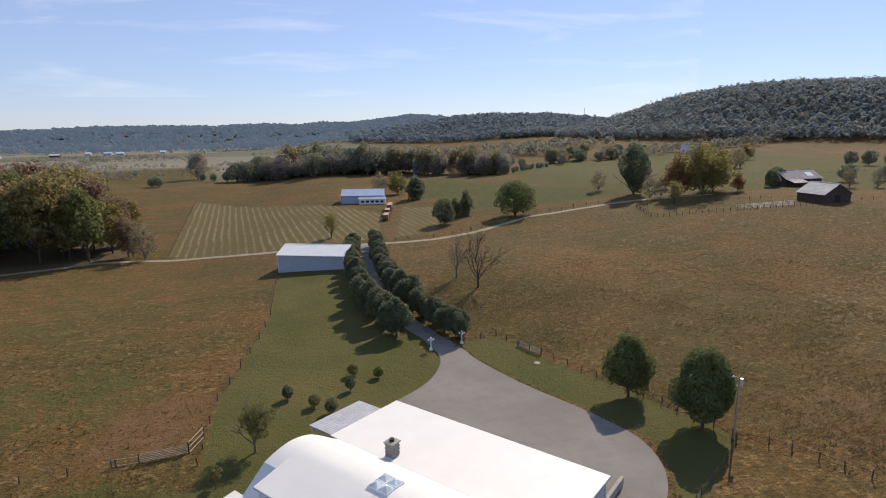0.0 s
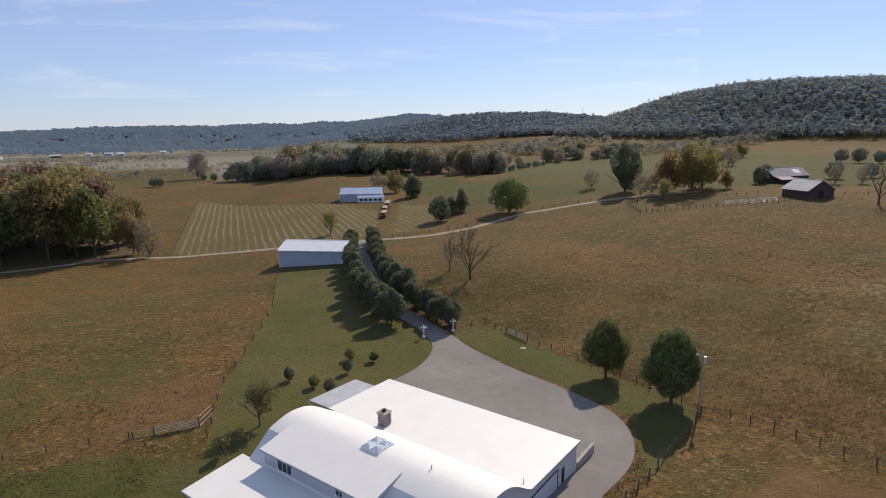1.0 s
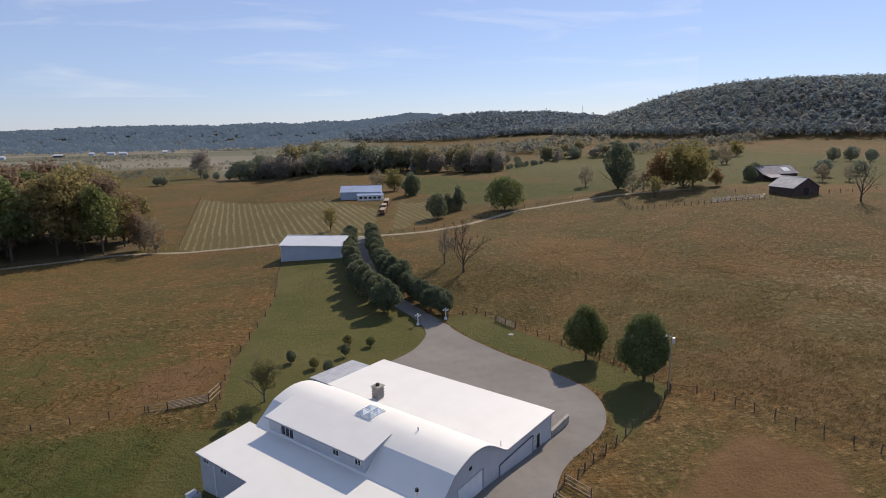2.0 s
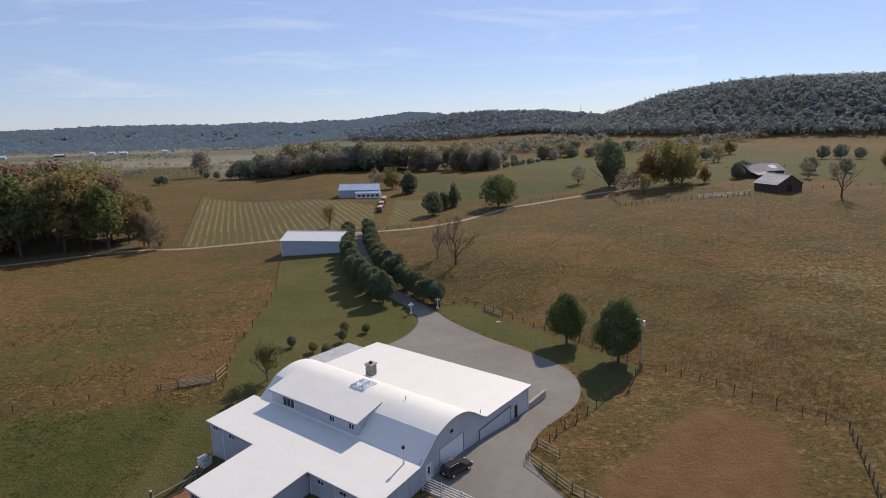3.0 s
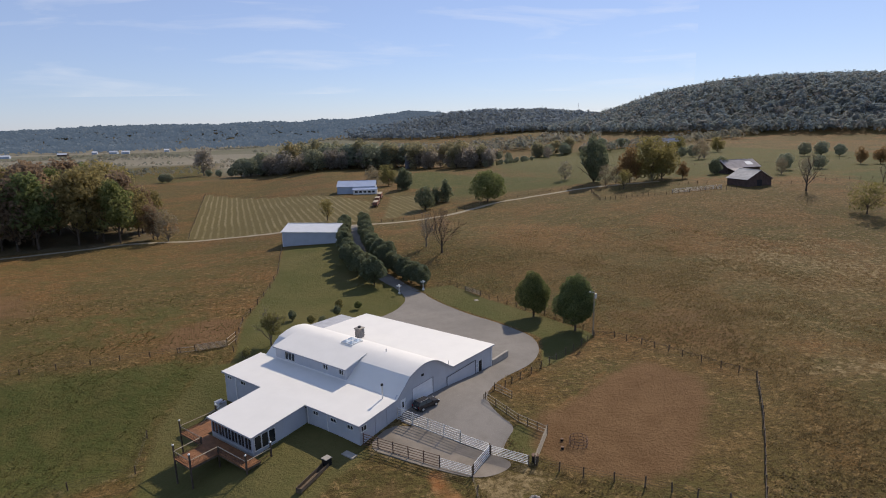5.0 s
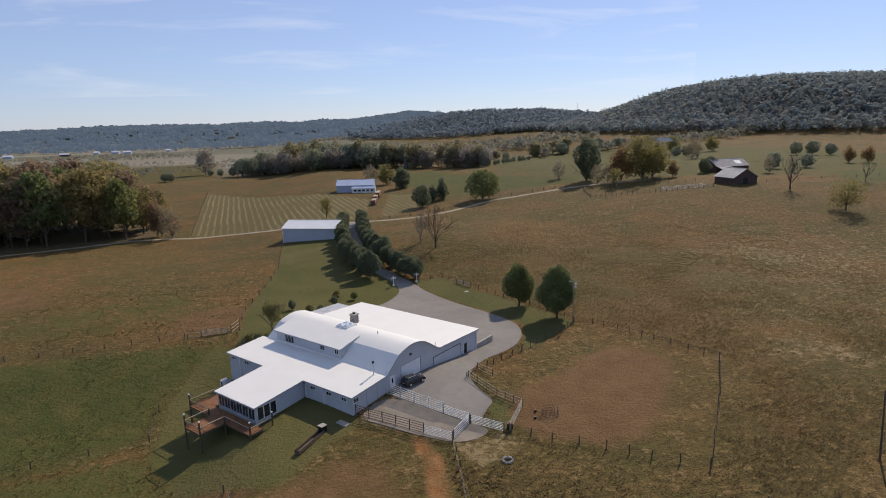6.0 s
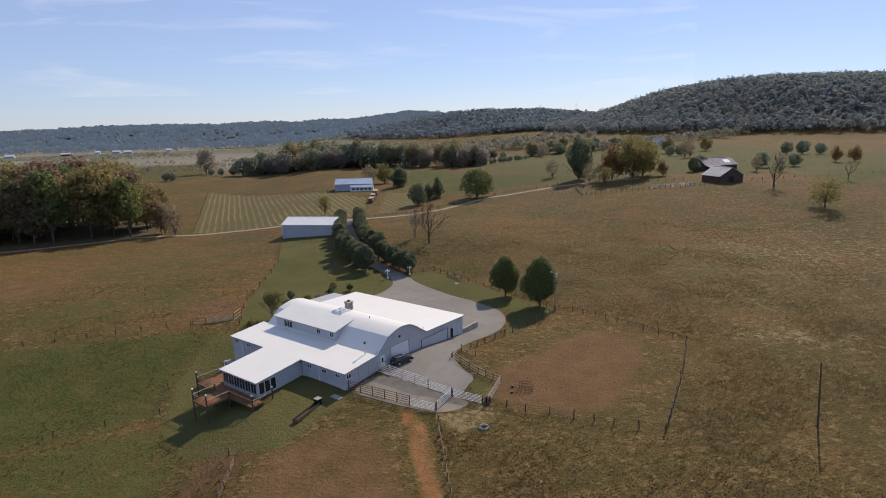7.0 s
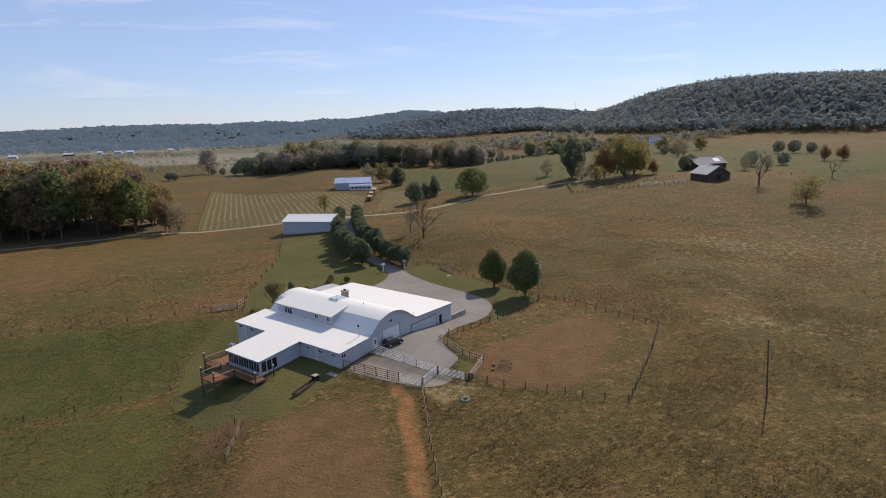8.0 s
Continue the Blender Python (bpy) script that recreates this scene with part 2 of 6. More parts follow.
def gravel():
    m = Mat("gravel", 0.95, 0, 0.15)
    big, mid, fine = m.noise(0.06, 4), m.noise(0.5, 5), m.noise(9, 3)
    c = m.mix(m.ramp(big, 0.35, 0.65), (0.168, 0.154, 0.140), (0.222, 0.204, 0.184))
    c = m.mix(m.math("MULTIPLY", m.ramp(mid, 0.45, 0.7), 0.4), c, (0.150, 0.132, 0.114))
    c = m.mix(m.math("MULTIPLY", m.ramp(fine, 0.5, 0.75), 0.3), c, (0.36, 0.34, 0.31))
    m.color(c)
    m.bump(fine, 0.4, 0.03)
    return m.m


def glass(name, rgb=(0.015, 0.018, 0.022), rough=0.08):
    m = Mat(name, rough, 0.0, 0.6)
    m.color(m.mix(m.ramp(m.noise(0.7, 3), 0.35, 0.65), rgb, tuple(v * 1.8 for v in rgb)))
    return m.m


M["gravel"] = gravel()
M["glass"] = glass("window_glass")
M["skylight"] = glass("skylight_glass", (0.34, 0.39, 0.43), 0.15)
M["yard"] = plain("yard_gravel", (0.235, 0.200, 0.162), 0.95, 0, 0.25, 0.4, 0.3)
M["lane"] = plain("dirt_lane", (0.28, 0.235, 0.165), 0.95, 0, 0.2, 0.3, 0.3)


# ---- mesh helpers ----
def part(name, bm, material, parent=None, label=""):
    """One mesh object out of a bmesh, under its thing."""
    me = bpy.data.meshes.new(name)
    if isinstance(bm, tuple):
        me.from_pydata(bm[0], [], bm[1])
    else:
        bm.to_mesh(me)
        bm.free()
    me.materials.append(material)
    ob = new(name, me)
    if parent is not None:
        ob.parent = parent
    if label:
        tagged(ob, label)
    return ob


def thing(name, m, label, category, group="", kind=""):
    ob = new(name)
    ob.empty_display_size = 0.3
    ob.matrix_world = m
    return tagged(ob, label, category, group, kind)


def add_box(bm, x0, x1, y0, y1, z0, z1, bevel=0.0):
    vs = [bm.verts.new((x, y, z)) for z in (z0, z1) for x, y in ((x0, y0), (x1, y0), (x1, y1), (x0, y1))]
    fs = [(3, 2, 1, 0), (4, 5, 6, 7), (0, 1, 5, 4), (1, 2, 6, 5), (2, 3, 7, 6), (3, 0, 4, 7)]
    faces = [bm.faces.new([vs[i] for i in f]) for f in fs]
    if bevel:
        edges = list({e for f in faces for e in f.edges})
        bmesh.ops.bevel(bm, geom=edges, offset=bevel, segments=1, affect="EDGES")


def box(x0, x1, y0, y1, z0, z1, bevel=0.0):
    bm = bmesh.new()
    add_box(bm, min(x0, x1), max(x0, x1), min(y0, y1), max(y0, y1), min(z0, z1), max(z0, z1), bevel)
    return bm


def add_tube(bm, a, b, r0, r1=None, n=6, cap=True):
    a, b = Vector(a), Vector(b)
    r1 = r0 if r1 is None else r1
    q = (b - a).to_track_quat("Z", "Y")
    rings = []
    for p, r in ((a, r0), (b, r1)):
        rings.append([bm.verts.new(p + q @ Vector((r * math.cos(2 * math.pi * i / n), r * math.sin(2 * math.pi * i / n), 0))) for i in range(n)])
    for i in range(n):
        bm.faces.new((rings[0][i], rings[0][(i + 1) % n], rings[1][(i + 1) % n], rings[1][i]))
    if cap:
        bm.faces.new(rings[0][::-1])
        bm.faces.new(rings[1])


def path_tube(pts, r, n=4, closed=False):
    """One bent bar of even thickness through all the points."""
    bm = bmesh.new()
    pts = [Vector(p) for p in pts]
    rings = []
    for i, p in enumerate(pts):
        before = pts[i - 1] if i or closed else p
        after = pts[(i + 1) % len(pts)] if i < len(pts) - 1 or closed else p
        q = (after - before).to_track_quat("Z", "Y")
        rings.append([bm.verts.new(p + q @ Vector((r * math.cos(2 * math.pi * k / n), r * math.sin(2 * math.pi * k / n), 0))) for k in range(n)])
    pairs = list(zip(rings, rings[1:])) + ([(rings[-1], rings[0])] if closed else [])
    for a, b in pairs:
        for k in range(n):
            bm.faces.new((a[k], a[(k + 1) % n], b[(k + 1) % n], b[k]))
    return bm


def tube(a, b, r0, r1=None, n=6):
    bm = bmesh.new()
    add_tube(bm, a, b, r0, r1, n)
    return bm


def slab(profile, u0, u1, thick):
    """A bent sheet: profile points (v, z) drawn out along u, thick downwards."""
    bm = bmesh.new()
    top, low = [], []
    for u in (u0, u1):
        top.append([bm.verts.new((u, v, z)) for v, z in profile])
        low.append([bm.verts.new((u, v, z - thick)) for v, z in profile])
    n = len(profile)
    for i in range(n - 1):
        bm.faces.new((top[0][i], top[1][i], top[1][i + 1], top[0][i + 1]))
        bm.faces.new((low[0][i + 1], low[1][i + 1], low[1][i], low[0][i]))
        for s in (0, 1):
            f = (low[s][i], low[s][i + 1], top[s][i + 1], top[s][i])
            bm.faces.new(f if s == 1 else f[::-1])
    for i in (0, n - 1):
        f = (low[0][i], low[1][i], top[1][i], top[0][i])
        bm.faces.new(f if i == 0 else f[::-1])
    return bm


def holed_wall(along, at, a0, a1, z0, z1, thick, holes):
    """A straight wall with openings (a0, a1, z0, z1) that go through it. along: 'x' or 'y'."""
    bm = bmesh.new()
    cuts = sorted({a0, a1, *[min(max(h[i], a0), a1) for h in holes for i in (0, 1)]})
    zs = sorted({z0, z1, *[h[i] for h in holes for i in (2, 3)]})
    for p, q in zip(cuts, cuts[1:]):
        run = None
        for r, s in zip(zs, zs[1:]):
            solid = not any(h[0] <= (p + q) / 2 <= h[1] and h[2] <= (r + s) / 2 <= h[3] for h in holes)
            if solid:
                run = (run[0], s) if run else (r, s)
            if run and (not solid or s == zs[-1]):
                if along == "x":
                    add_box(bm, p, q, at, at + thick, *run)
                else:
                    add_box(bm, at, at + thick, p, q, *run)
                run = None
    bmesh.ops.remove_doubles(bm, verts=bm.verts[:], dist=0.0005)
    return bm


# ---- the lie of the land ----
def sm(a):
    a = min(1.0, max(0.0, a))
    return a * a * (3 - 2 * a)


def bump(x, y, cx, cy, sx, sy):
    return math.exp(-0.5 * (((x - cx) / sx) ** 2 + ((y - cy) / sy) ** 2))


def near_height(x, y):
    """The farm's own ground, without the far hills."""
    z = -0.6
    z -= 3.6 * sm((-x - 4) / 16) * (1 - sm((y - 2) / 34))
    z += 1.9 * bump(x, y, 16, 3, 13, 9)
    z -= 2.4 * bump(x, y, 36, 66, 28, 24)
    z += 3.2 * bump(x, y, 55, 112, 20, 25)
    z += 12.0 * sm((x - 30) / 180) * sm((y - 10) / 150) * (1 - sm((y - 240) / 350) * (1 - sm((x - 250) / 250)))
    z -= 8.0 * sm((y - 60) / 140) * sm((20 - x) / 80)
    return z


def ridge(x, y, cx, cy, turn, long, short, high, sharp=1.0):
    c, s = math.cos(turn), math.sin(turn)
    a, b = ((x - cx) * c + (y - cy) * s) / long, (-(x - cx) * s + (y - cy) * c) / short
    return high * math.exp(-0.5 * (a * a + b * b) ** sharp)


def hills(x, y):
    z = ridge(x, y, 905, 876, radians(-48), 300, 240, 89, 1.7)
    z = max(z, ridge(x, y, 560, 1660, radians(-8), 330, 260, 54, 1.2))
    z = max(z, ridge(x, y, 900, 1560, radians(-15), 260, 260, 37, 1.2))
    z = max(z, ridge(x, y, 455, 2950, 0.05, 330, 300, 84, 1.0))
    z = max(z, ridge(x, y, -380, 2450, 0.06, 880, 260, 58, 1.6))
    z = max(z, ridge(x, y, -1450, 3300, 0.0, 260, 250, 52, 1.0))
    z = max(z, ridge(x, y, -2300, 3500, 0.0, 900, 300, 28, 1.3))
    if z > 1:
        z *= 1 + 0.13 * noise.noise((x * 0.004, y * 0.004, 3.1)) + 0.06 * noise.noise((x * 0.015, y * 0.015, 7.7))
    return z


def height(x, y):
    return near_height(x, y) + hills(x, y)


def inside(x, y, poly):
    hit = False
    for (xa, ya), (xb, yb) in zip(poly, poly[1:] + poly[:1]):
        if (ya > y) != (yb > y) and x < (xb - xa) * (y - ya) / (yb - ya) + xa:
            hit = not hit
    return hit


def edge_gap(x, y, poly, closed=True):
    best = 1e9
    ring = list(zip(poly, poly[1:] + poly[:1])) if closed else list(zip(poly, poly[1:]))
    for (xa, ya), (xb, yb) in ring:
        dx, dy = xb - xa, yb - ya
        t = max(0, min(1, ((x - xa) * dx + (y - ya) * dy) / (dx * dx + dy * dy + 1e-9)))
        best = min(best, math.hypot(x - xa - t * dx, y - ya - t * dy))
    return best


def zone(x, y, poly, soft):
    xs, ys = [p[0] for p in poly], [p[1] for p in poly]
    if not (min(xs) - soft < x < max(xs) + soft and min(ys) - soft < y < max(ys) + soft):
        return 0.0
    d = edge_gap(x, y, poly)
    return sm(0.5 + (d if inside(x, y, poly) else -d) / (2 * soft))


def band(x, y, line, half, soft):
    xs, ys = [p[0] for p in line], [p[1] for p in line]
    r = half + soft
    if not (min(xs) - r < x < max(xs) + r and min(ys) - r < y < max(ys) + r):
        return 0.0
    return sm((half + soft - edge_gap(x, y, line, False)) / (2 * soft))


LAWN_BACK = [(-14, 26), (-14.8, 54), (-13, 67), (-10, 98), (-10.5, 138), (9.5, 138), (13, 100), (22, 84), (24, 72), (25, 62), (14, 49), (12, 36), (-2, 26)]
LAWN_STRIP = [(29, 73), (38, 74), (43, 62), (48, 50), (53, 37), (57, 25), (44, 14), (40, 12), (46, 27), (42, 38), (33, 59)]
LAWN_CORNER = [(26.8, -9), (29.0, -6.2), (31.9, -9.7), (28, -15.5), (25.2, -13)]
LAWN_FRONT = [(-8, -19), (-15, -16), (-22, -5), (-23, 12), (-19, 30), (-8, 30), (6, -6), (8, -9), (3, -13), (-3, -21)]
PADDOCK_SOIL = [(31.5, -6), (40, -1), (47, 4), (55, 9), (60, 9), (64, 2), (60, -6), (56, -11), (51, -16.7), (45, -21.4), (40, -22.5), (31, -17), (29.5, -13)]
YARD = [(7, -8), (12, -2), (20, -9), (28, -16), (30, -19), (22, -24), (19, -17), (11, -11)]
CLAY = [(15.5, -15.5), (16.3, -20), (15.9, -26), (15.6, -33), (14.5, -44), (13.6, -62)]
WHEEL_RUTS = [[(x + d, y) for x, y in CLAY] for d in (-0.85, 0.85)]
HAY = [(-58, 207), (-84, 405), (10, 290), (33, 250), (24, 182), (-13, 186)]
OLIVE_FIELD = [(-264, 790), (-140, 845), (-102, 555), (-143, 514), (-230, 600)]
RED_PASTURE = [(62, 42), (100, 40), (84, 4), (76, 0), (62, 18)]
STRAW_BAND = [(76, 3), (95, -12), (105, -23), (118, -16), (95, 5)]
STRAW_SPOT = [(100, 74), (117, 61), (142, 30), (158, 46), (138, 76)]
WORN = [(-90, 108), (-72, 92), (-62, 72), (-70, 64), (-95, 80)]
HAY_SIDE = [(31, 184), (46, 272), (70, 252), (49, 192)]
PASTURE_GREEN = [(50, 262), (60, 300), (118, 258), (150, 246), (112, 330), (100, 420), (84, 420)]
BANK_GREEN = [(72, 236), (118, 222), (150, 212), (160, 238), (120, 262), (84, 280)]
SPRING_GREEN = [(246, 132), (420, 170), (420, 205), (270, 176)]
HILL_GREEN = [(140, 215), (230, 165), (420, 190), (560, 330), (560, 560), (300, 640), (170, 520), (130, 330)]
LOW_GREEN = [(-70, 30), (-24, 34), (-16, 30), (-24, 12), (-24, 0), (-44, -6), (-90, -12), (-90, 20)]
LOW_GREEN_FRONT = [(-60, -8), (-32, -3), (-22, -3), (-15, -18), (-20, -34), (-50, -30)]
LEFT_GREEN = [(-70, 42), (-30, 44), (-22, 52), (-28, 74), (-60, 70)]
ANIMAL_SOIL = [(-30, 38), (-17, 40), (-15, 56), (-22, 58), (-30, 52)]
FRONT_SOIL = [(-6, -22), (2, -17), (11, -15), (13, -30), (12, -60), (-12, -60)]
BELOW_DECK = [(-14, -16), (-6, -20), (-8, -27), (-15, -25)]
WOODS = [(-75, 212), (-92, 202), (-150, 190), (-240, 180), (-240, 330), (-120, 320), (-80, 260)]
STRAW = [(80, 30), (100, 75), (150, 95), (230, 60), (240, 10), (150, 10), (100, -10), (80, -5)]
BROWN_LEFT = [(-200, 190), (-15, 175), (-14, 100), (-30, 76), (-200, 80)]


def lines(lo, hi, step, far_lo, far_hi, grow=1.075):
    vals = list(np.arange(lo, hi + step / 2, step))
    s, p = step, vals[-1]
    while p < far_hi:
        s *= grow
        p += s
        vals.append(p)
    s, p, front = step, vals[0], []
    while p > far_lo:
        s *= grow
        p -= s
        front.append(p)
    return front[::-1] + vals


def build_ground():
    xs, ys = lines(-62, 92, 1.1, -4200, 4200), lines(-58, 112, 1.1, -600, 4700, 1.05)
    verts, za, zb = [], [], []
    for y in ys:
        for x in xs:
            verts.append((x, y, height(x, y) + 0.10 * noise.noise((x * 0.12, y * 0.12, 0))))
            lawn = dirt = stripe = track = lush = woods = dry = 0.0
            if -280 < x < 430 and -90 < y < 860:
                lawn = max(zone(x, y, LAWN_BACK, 1.5), zone(x, y, LAWN_STRIP, 1.2), zone(x, y, LAWN_FRONT, 2), zone(x, y, LAWN_CORNER, 0.8))
                dirt = max(zone(x, y, PADDOCK_SOIL, 4), 0.8 * zone(x, y, ANIMAL_SOIL, 4), 0.62 * zone(x, y, FRONT_SOIL, 4),
                           0.75 * zone(x, y, BELOW_DECK, 2.5), 0.5 * zone(x, y, RED_PASTURE, 14), 0.6 * zone(x, y, WORN, 8))
                stripe = max(zone(x, y, HAY, 2), 0.8 * zone(x, y, HAY_SIDE, 3))
                track = max(0.62 * band(x, y, CLAY, 1.5, 1.1), *[band(x, y, line, 0.3, 0.5) for line in WHEEL_RUTS], 0.6 * band(x, y, [(36, -3.5), (42, 1), (50, 8)], 0.5, 1.2),
                            0.75 * band(x, y, [(-9, -18), (-8.5, -24), (-9, -36)], 0.4, 0.9))
                lush = max(zone(x, y, PASTURE_GREEN, 10), zone(x, y, SPRING_GREEN, 6), 0.8 * zone(x, y, BANK_GREEN, 10), 0.66 * zone(x, y, HILL_GREEN, 25), 0.85 * zone(x, y, LOW_GREEN, 6), 0.5 * zone(x, y, OLIVE_FIELD, 15),
                           0.7 * zone(x, y, LOW_GREEN_FRONT, 5), 0.5 * zone(x, y, LEFT_GREEN, 8), 0.3 * zone(x, y, BROWN_LEFT, 15))
                woods = zone(x, y, WOODS, 5)
                dry = max(0.9 * zone(x, y, YARD, 2.5), band(x, y, [(-90, -7), (-44, -4), (-31, -0.7), (-23, 1.2)], 0.5, 0.7), 0.55 * zone(x, y, STRAW, 40), 0.8 * zone(x, y, STRAW_BAND, 9), 0.8 * zone(x, y, STRAW_SPOT, 14))
            woods = max(woods, sm((hills(x, y) - 6) / 10))
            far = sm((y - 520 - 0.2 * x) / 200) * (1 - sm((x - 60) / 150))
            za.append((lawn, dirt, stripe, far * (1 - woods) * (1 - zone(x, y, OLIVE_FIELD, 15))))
            zb.append((track, lush, woods, dry))
    nx = len(xs)
    faces = [(j * nx + i, j * nx + i + 1, (j + 1) * nx + i + 1, (j + 1) * nx + i) for j in range(len(ys) - 1) for i in range(nx - 1)]
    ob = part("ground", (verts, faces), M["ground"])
    for name, vals in (("zones_a", za), ("zones_b", zb)):
        at = ob.data.attributes.new(name, "FLOAT_COLOR", "POINT")
        at.data.foreach_set("color", np.array(vals, dtype=np.float32).ravel())
    ob.data.polygons.foreach_set("use_smooth", [True] * len(faces))
    return tagged(ob, "dry brown autumn pasture with olive grass patches and bare soil", "ground", "", "structure")


ground = build_ground()


def drape(name, poly, lift, material, step=1.2):
    """A sheet cut to an outline that lies on the ground."""
    bm = bmesh.new()
    bm.faces.new([bm.verts.new((x, y, 0)) for x, y in poly])
    xs, ys = [p[0] for p in poly], [p[1] for p in poly]
    for lo, hi, axis in ((min(xs), max(xs), 0), (min(ys), max(ys), 1)):
        for c in np.arange(lo + step, hi, step):
            n = (1, 0, 0) if axis == 0 else (0, 1, 0)
            bmesh.ops.bisect_plane(bm, geom=bm.verts[:] + bm.edges[:] + bm.faces[:], plane_co=(c, 0, 0) if axis == 0 else (0, c, 0), plane_no=n)
    for vert in bm.verts:
        vert.co.z = height(vert.co.x, vert.co.y) + 0.10 * noise.noise((vert.co.x * 0.12, vert.co.y * 0.12, 0)) + lift
    bmesh.ops.recalc_face_normals(bm, faces=bm.faces[:])
    return part(name, bm, material)


def ribbon(name, line, half, lift, material, step=2.0):
    """A lane of the given half width along a line, on the ground."""
    pts = [Vector(line[0]).to_2d()]
    for a, b in zip(line, line[1:]):
        a, b = Vector(a), Vector(b)
        n = max(1, int((b - a).length / step))
        pts += [a.lerp(b, (i + 1) / n) for i in range(n)]
    for _ in range(6):
        pts = [pts[0]] + [(pts[i - 1] + pts[i] * 2 + pts[i + 1]) / 4 for i in range(1, len(pts) - 1)] + [pts[-1]]
    verts, faces = [], []
    for i, p in enumerate(pts):
        d = (pts[min(i + 1, len(pts) - 1)] - pts[max(i - 1, 0)]).normalized()
        w = half * (1 + 0.25 * noise.noise((p.x * 0.2, p.y * 0.2, 2)))
        for k in (-1, -0.4, 0.4, 1):
            x, y = p.x - d.y * w * k, p.y + d.x * w * k
            verts.append((x, y, height(x, y) + 0.10 * noise.noise((x * 0.12, y * 0.12, 0)) + (lift if abs(k) < 1 else lift * 0.2)))
        if i:
            for k in range(3):
                faces.append((4 * i - 4 + k, 4 * i - 3 + k, 4 * i + 1 + k, 4 * i + k)[::-1])
    return part(name, (verts, faces), material)


DRIVE = [(23, 72.5), (24, 68), (23.6, 63.5), (20.7, 57.4), (17.4, 53), (13, 49), (8, 44), (18, 20), (20, 6), (12, -2), (14.6, -4.8), (20, -9.6), (24.5, -13),
         (26.2, -10), (28.6, -7.2), (27, -4), (26.4, 0.5), (28.2, 4.2), (31.6, 8.4), (38.6, 13.6), (42.4, 18.8), (44.2, 24.6), (44.2, 28.8), (43, 33),
         (41.3, 38), (37, 47.6), (32.4, 59), (30.3, 65), (29.3, 71)]


def rounded(poly, times=2):
    for _ in range(times):
        out = []
        for (xa, ya), (xb, yb) in zip(poly, poly[1:] + poly[:1]):
            out += [(xa * 0.75 + xb * 0.25, ya * 0.75 + yb * 0.25), (xa * 0.25 + xb * 0.75, ya * 0.25 + yb * 0.75)]
        poly = out
    return poly


tagged(drape("road", rounded(DRIVE), 0.07, M["gravel"]), "grey gravel driveway curving round the white farmhouse", "driveway", "", "structure")
tagged(drape("pavement", rounded([(7.4, -7.2), (12.6, -2.6), (20, -9.7), (24.5, -13.2), (25.6, -15.2), (22.6, -16.8), (19.6, -16.6), (16.2, -14.2), (11, -10.6)]), 0.05, M["yard"]), "tan gravel yard between the metal fences", "yard", "", "structure")
tagged(ribbon("road", [(26.5, 71), (23.5, 79), (19, 90), (16, 101), (15.8, 130), (16.5, 150), (17.5, 173)], 2.3, 0.07, M["gravel"]),
       "narrow gravel lane between two rows of trees", "lane", "", "structure")
tagged(ribbon("road", [(-240, 168), (-130, 185), (-100, 197), (-83, 205), (-64, 204), (-39, 198), (-13, 182), (17.5, 173), (44, 174), (63, 181), (91, 199), (115, 200), (140, 201), (175, 190)], 1.6, 0.10, M["lane"]),
       "pale dirt farm road crossing the pasture", "road", "", "structure")


# ---- the farmhouse: local x runs along its long side, y across it ----
HOUSE = pose(0, 0, 0, 0, 0, -48.85)
SLOPE = [(8.0, 3.87), (9.5, 5.05), (10.95, 6.22)]
CROWN = [(10.95, 6.24), (11.8, 6.54), (12.7, 6.80), (13.5, 6.97), (14.2, 7.05), (15.0, 7.04), (15.8, 6.95), (16.7, 6.75), (17.5, 6.45), (18.5, 5.9), (19.5, 5.25), (20.6, 4.5), (21.6, 3.92)]


def smooth_curve(pts, n):
    """The same curve with n times as many points."""
    out = []
    for i in range(len(pts) - 1):
        p = [Vector(pts[min(max(i + k, 0), len(pts) - 1)]) for k in (-1, 0, 1, 2)]
        for j in range(n):
            t = j / n
            out.append(tuple(0.5 * (2 * p[1] + (p[2] - p[0]) * t + (2 * p[0] - 5 * p[1] + 4 * p[2] - p[3]) * t * t + (3 * p[1] - p[0] - 3 * p[2] + p[3]) * t ** 3)))
    return out + [tuple(pts[-1])]


ARCH = SLOPE[:-1] + smooth_curve(CROWN, 4)
house = thing("farmhouse", HOUSE, "large white-roofed farmhouse with pale grey metal siding and curved roof", "house")


